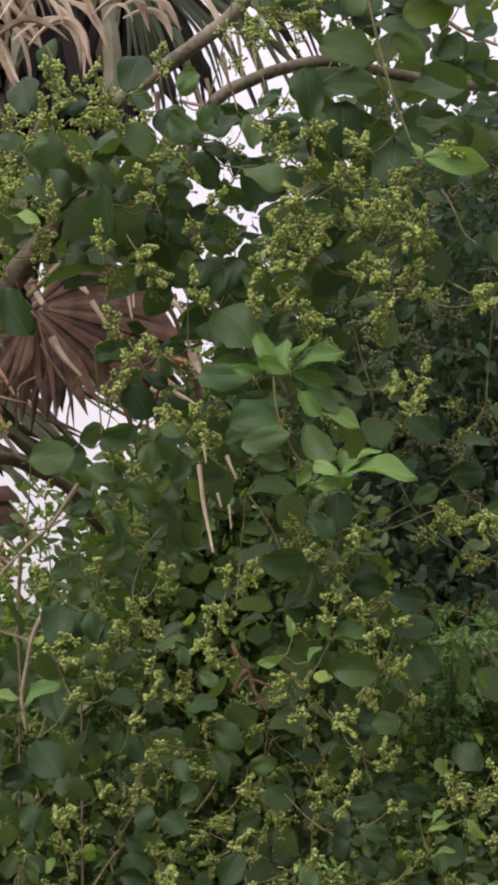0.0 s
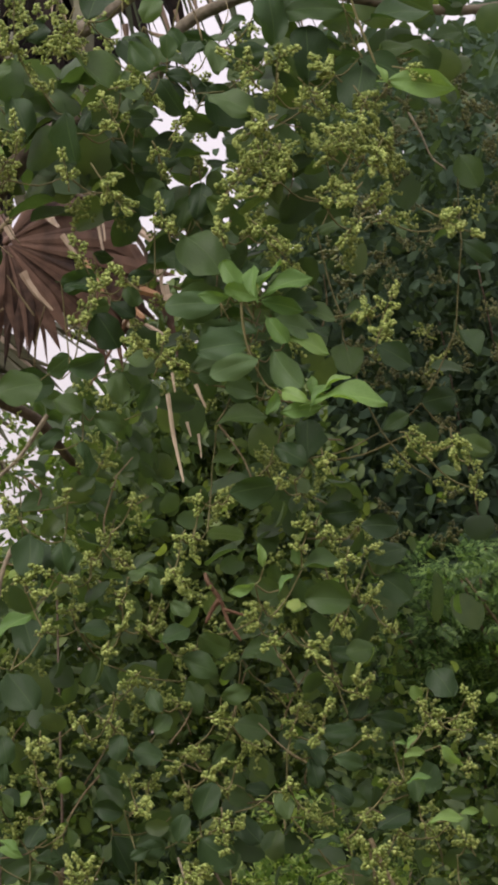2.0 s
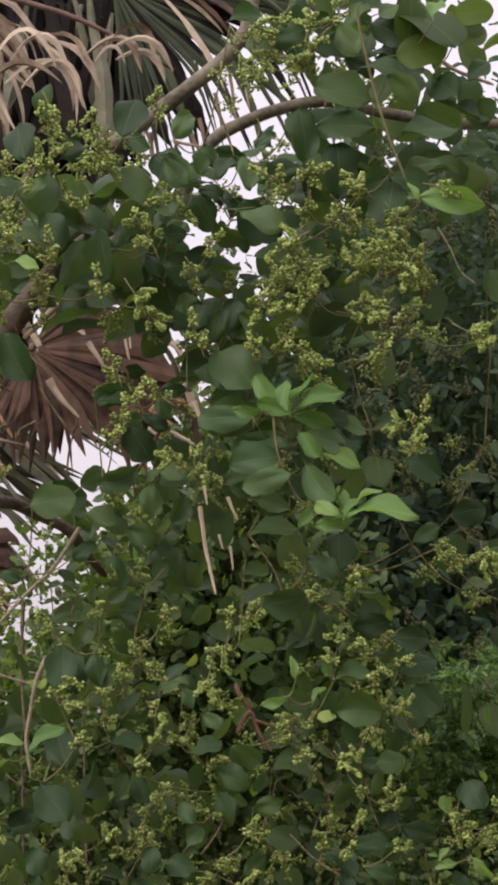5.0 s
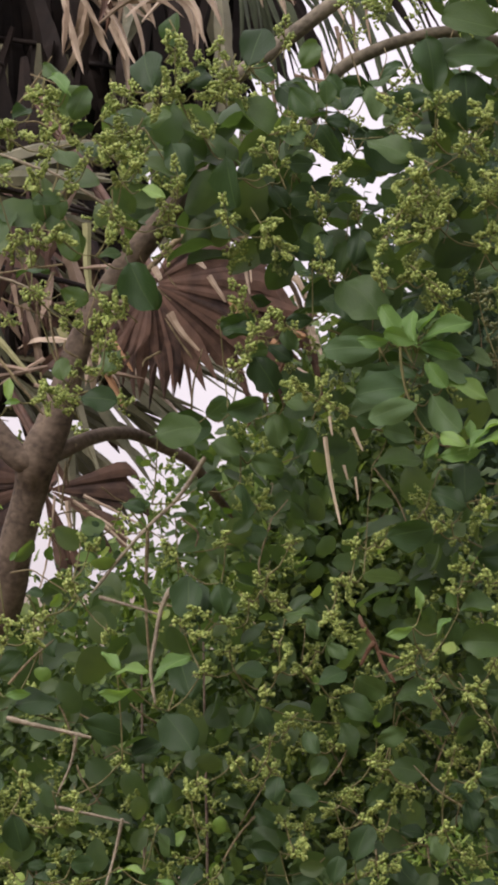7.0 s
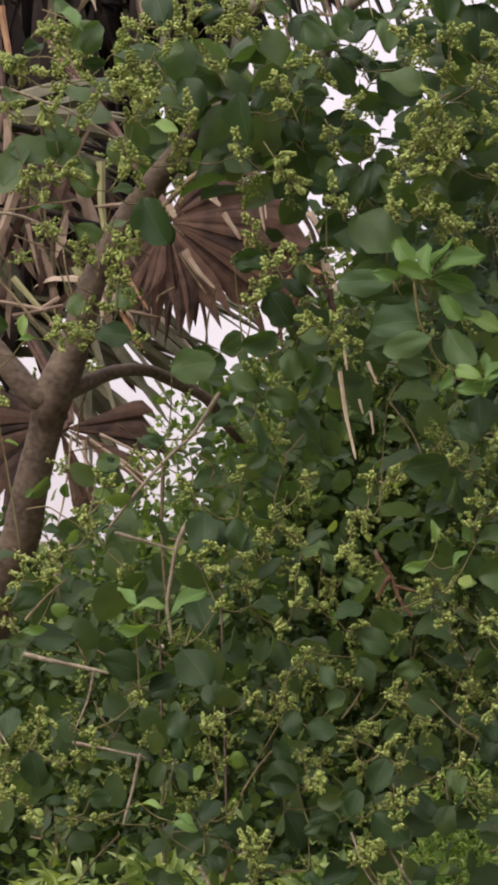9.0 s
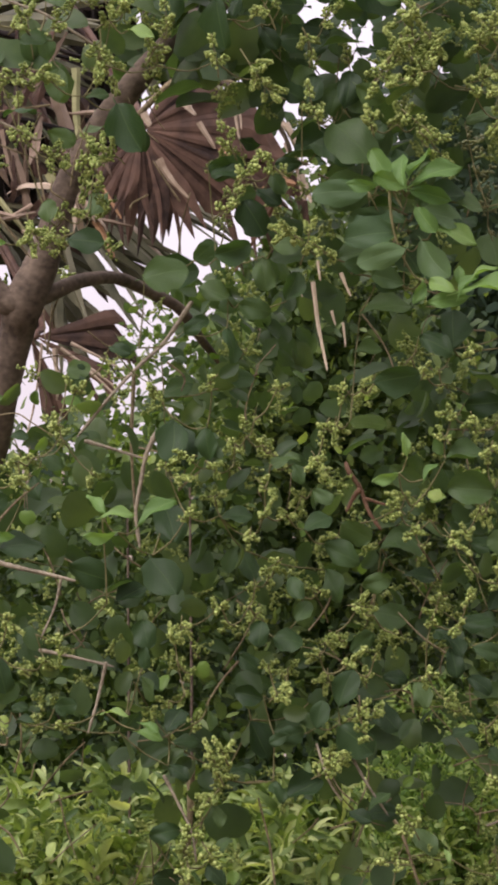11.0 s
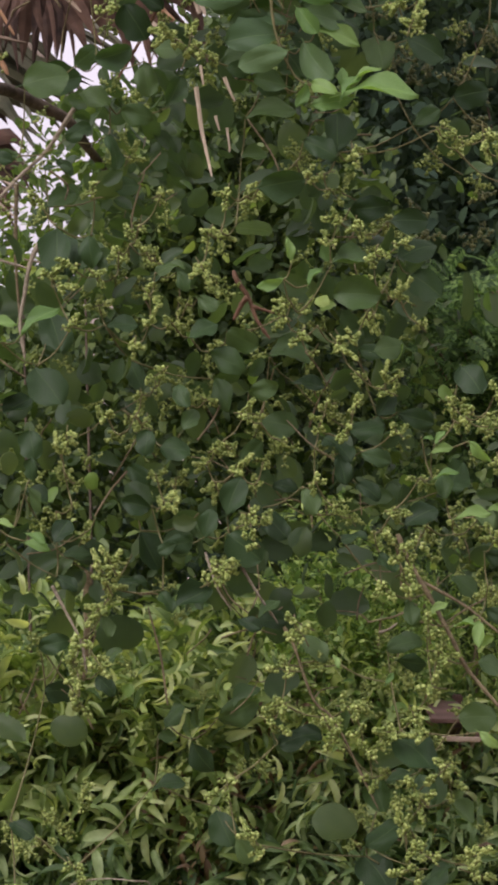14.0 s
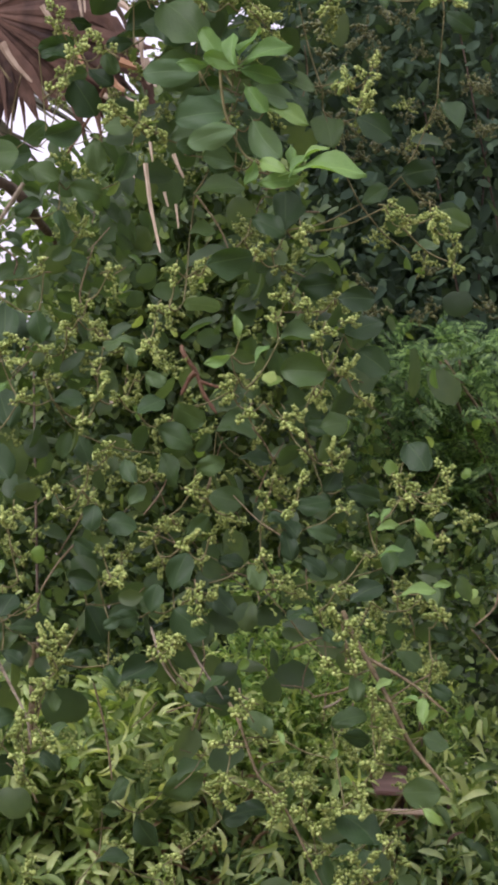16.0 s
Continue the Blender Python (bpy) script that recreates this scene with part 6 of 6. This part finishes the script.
pts = np.stack([rng.uniform(-1.0, 0.75, k), rng.uniform(5.2, 5.5, k), rng.uniform(0.25, 0.90, k)], 1)
bulk("inner_foliage", pts, rng.uniform(0.035, 0.07, k), facing(k, 0.8, 0.9, 0.5), unit(rng.normal(size=(k, 3)) + (0, -0.3, -0.5)), BLADE, LANCE, lance_shrub, "leaves deeper in the shrub")
mass("dry_undergrowth", "brown dry leaves and stalks among green shrubs", "shrub", (0.1, 5.15, 0.0),
     [((-0.3, 5.05, 0.62), (0.6, 0.25, 0.25)), ((0.3, 5.05, 0.5), (0.6, 0.25, 0.25)), ((0.08, 4.92, 0.60), (0.45, 0.22, 0.26)), ((-0.09, 4.72, 0.60), (0.05, 0.04, 0.09)), ((0.15, 4.70, 0.55), (0.035, 0.03, 0.05))], 3900, (0.022, 0.055), BLADE, LANCE_DRY, sticks=150, droop=1.0, spread=0.9)

# feathery leaves
feather_shrub = thing("feathery_shrub", (0.75, 6.6, 0.0), "bright green shrub with feathery compound leaves", "shrub")


def pinnate(seed, pairs=9):
    r = np.random.default_rng(seed)
    v0, f0 = simple(2, 1, 0.36, 0.2, 0.3, 0.9, 3)
    v0 = np.array(v0)
    verts, faces = [], []
    for i in range(pairs):
        s = 0.08 + 0.9 * i / pairs
        for side in (-1, 1):
            a = side * radians(62 - 18 * s) + r.normal(0, 0.06)
            size = 0.30 * (1 - 0.45 * abs(s - 0.4))
            c, q = math.cos(a), math.sin(a)
            w = v0 * size
            o = len(verts)
            verts += [(s + c * x - q * y, q * x + c * y, z - 0.35 * s * s - 0.08 * x) for x, y, z in w]
            faces += [tuple(i2 + o for i2 in g) for g in f0]
    return verts, faces


PINNATE = [pinnate(s) for s in range(3)]
pts = np.vstack([blob(700, (0.52, 6.1, 1.42), (0.26, 0.2, 0.22)), blob(480, (0.50, 6.1, 1.15), (0.32, 0.2, 0.25))])
k = len(pts)
bulk("feathery_foliage", pts, rng.uniform(0.04, 0.085, k), facing(k, 0.9, 0.6, 0.6), unit(rng.normal(size=(k, 3)) * (1, 0.6, 0.5) + (0, -0.3, -0.2)), PINNATE, FEATHER, feather_shrub)
part("stem_tangle", mesh_of("stem_tangle", *join([tube([(0.75, 6.6, 0, 0.012), (0.7 + 0.02 * q, 6.5, 0.7, 0.008), (*pts[q * 7], 0.003)], 5, 4) for q in range(20)]), TWIG), feather_shrub, kind="stuff")

# unseen trees added to close the place behind the camera and cut low skylight
for bx, by in ((-8, -2), (-5, -6), (0, -8), (5, -6), (8, -2)):
    mass("unseen_tree", "unseen leafy tree added to cut low skylight", "tree", (bx, by, 0.0), [((bx, by, 2.6), (3.0, 1.6, 2.4)), ((bx + 0.6, by, 5.0), (2.0, 1.4, 1.6))], 1800, (0.32, 0.55), SMALL, MIXED, out=-0.6, sticks=14, wood=BARK)


# ---- low things at the foot ----
def strap_plant(base, count, length, width):
    """A clump of pale strap leaves that rise, arch over and hang to a point."""
    t = thing("strap_leaved_plant", base, "pale green clump of long arching strap leaves", "plant")
    for i in range(count):
        turn = math.pi * (i % 2) + palm_rng.uniform(-0.75, 0.75)
        out = unit(np.array([math.cos(turn), 0.6 * math.sin(turn), 0.0]))
        side = np.array([-out[1], out[0], 0.0])
        rise, bend = radians(palm_rng.uniform(76, 88)), radians(palm_rng.uniform(130, 175))
        long, wide, roll = length * palm_rng.uniform(0.8, 1.12), width * palm_rng.uniform(0.8, 1.2), palm_rng.uniform(0.1, 0.8) * (1 if math.cos(turn) > 0 else -1)
        p = np.array(base, float) + 0.02 * out + np.array([palm_rng.uniform(-0.10, 0.10), palm_rng.uniform(-0.05, 0.05), 0])
        verts, faces, rows = [], [], 18
        for k in range(rows + 1):
            s = k / rows
            e = rise - bend * s ** 3.6
            d = math.cos(e) * out + math.sin(e) * np.array([0, 0, 1.0])
            up = np.cross(d, side)
            lay = roll * min(1.0, 1.7 * s)
            q = unit(side * math.cos(lay) + up * math.sin(lay))
            w = 0.5 * wide * (0.55 + 0.9 * s if s < 0.5 else max(0.015, 1 - ((s - 0.5) / 0.5) ** 2.2))
            for j, lift in ((-1, 0.28), (-0.5, 0.08), (0, 0.0), (0.5, 0.08), (1, 0.28)):
                verts.append(p + q * w * j - up * w * lift * (-1 if up[2] > 0 else 1))
            p = p + d * long / rows
        for k in range(rows):
            for j in range(4):
                a = 5 * k + j
                faces.append((a, a + 1, a + 6, a + 5))
        part("blade", mesh_of("blade", verts, faces, STRAP), t)


strap_plant((0.47, 4.56, 0.0), 18, 0.70, 0.046)
strap_plant((0.59, 4.57, 0.0), 18, 0.70, 0.046)

board = thing("wooden_board", (0.40, 4.70, 0.0), "weathered red-brown board on a post among the shrubs", "board")
for name, cx, cy, cz, sx, sy, sz, mat, turn in (("plank", 0.330, 4.84, 0.834, 0.062, 0.27, 0.007, BOARD, -1), ("edge_strip", 0.346, 4.665, 0.813, 0.066, 0.016, 0.007, PALM_TAN, 0), ("post", 0.345, 4.96, 0.41, 0.018, 0.018, 0.87, BOARD, 0), ("brace", 0.376, 4.69, 0.815, 0.008, 0.02, 0.02, BOARD, 0), ("post", 0.432, 4.97, 0.395, 0.012, 0.014, 0.79, BOARD, 0)):
    bm = bmesh.new()
    bmesh.ops.create_cube(bm, size=1)
    bmesh.ops.scale(bm, vec=(sx, sy, sz), verts=bm.verts)
    bmesh.ops.bevel(bm, geom=bm.edges[:], offset=0.002, segments=2, affect="EDGES")
    me = bpy.data.meshes.new(name)
    bm.to_mesh(me)
    bm.free()
    me.materials.append(mat)
    part(name, me, board, m=pose(cx, cy, cz, turn, 2))
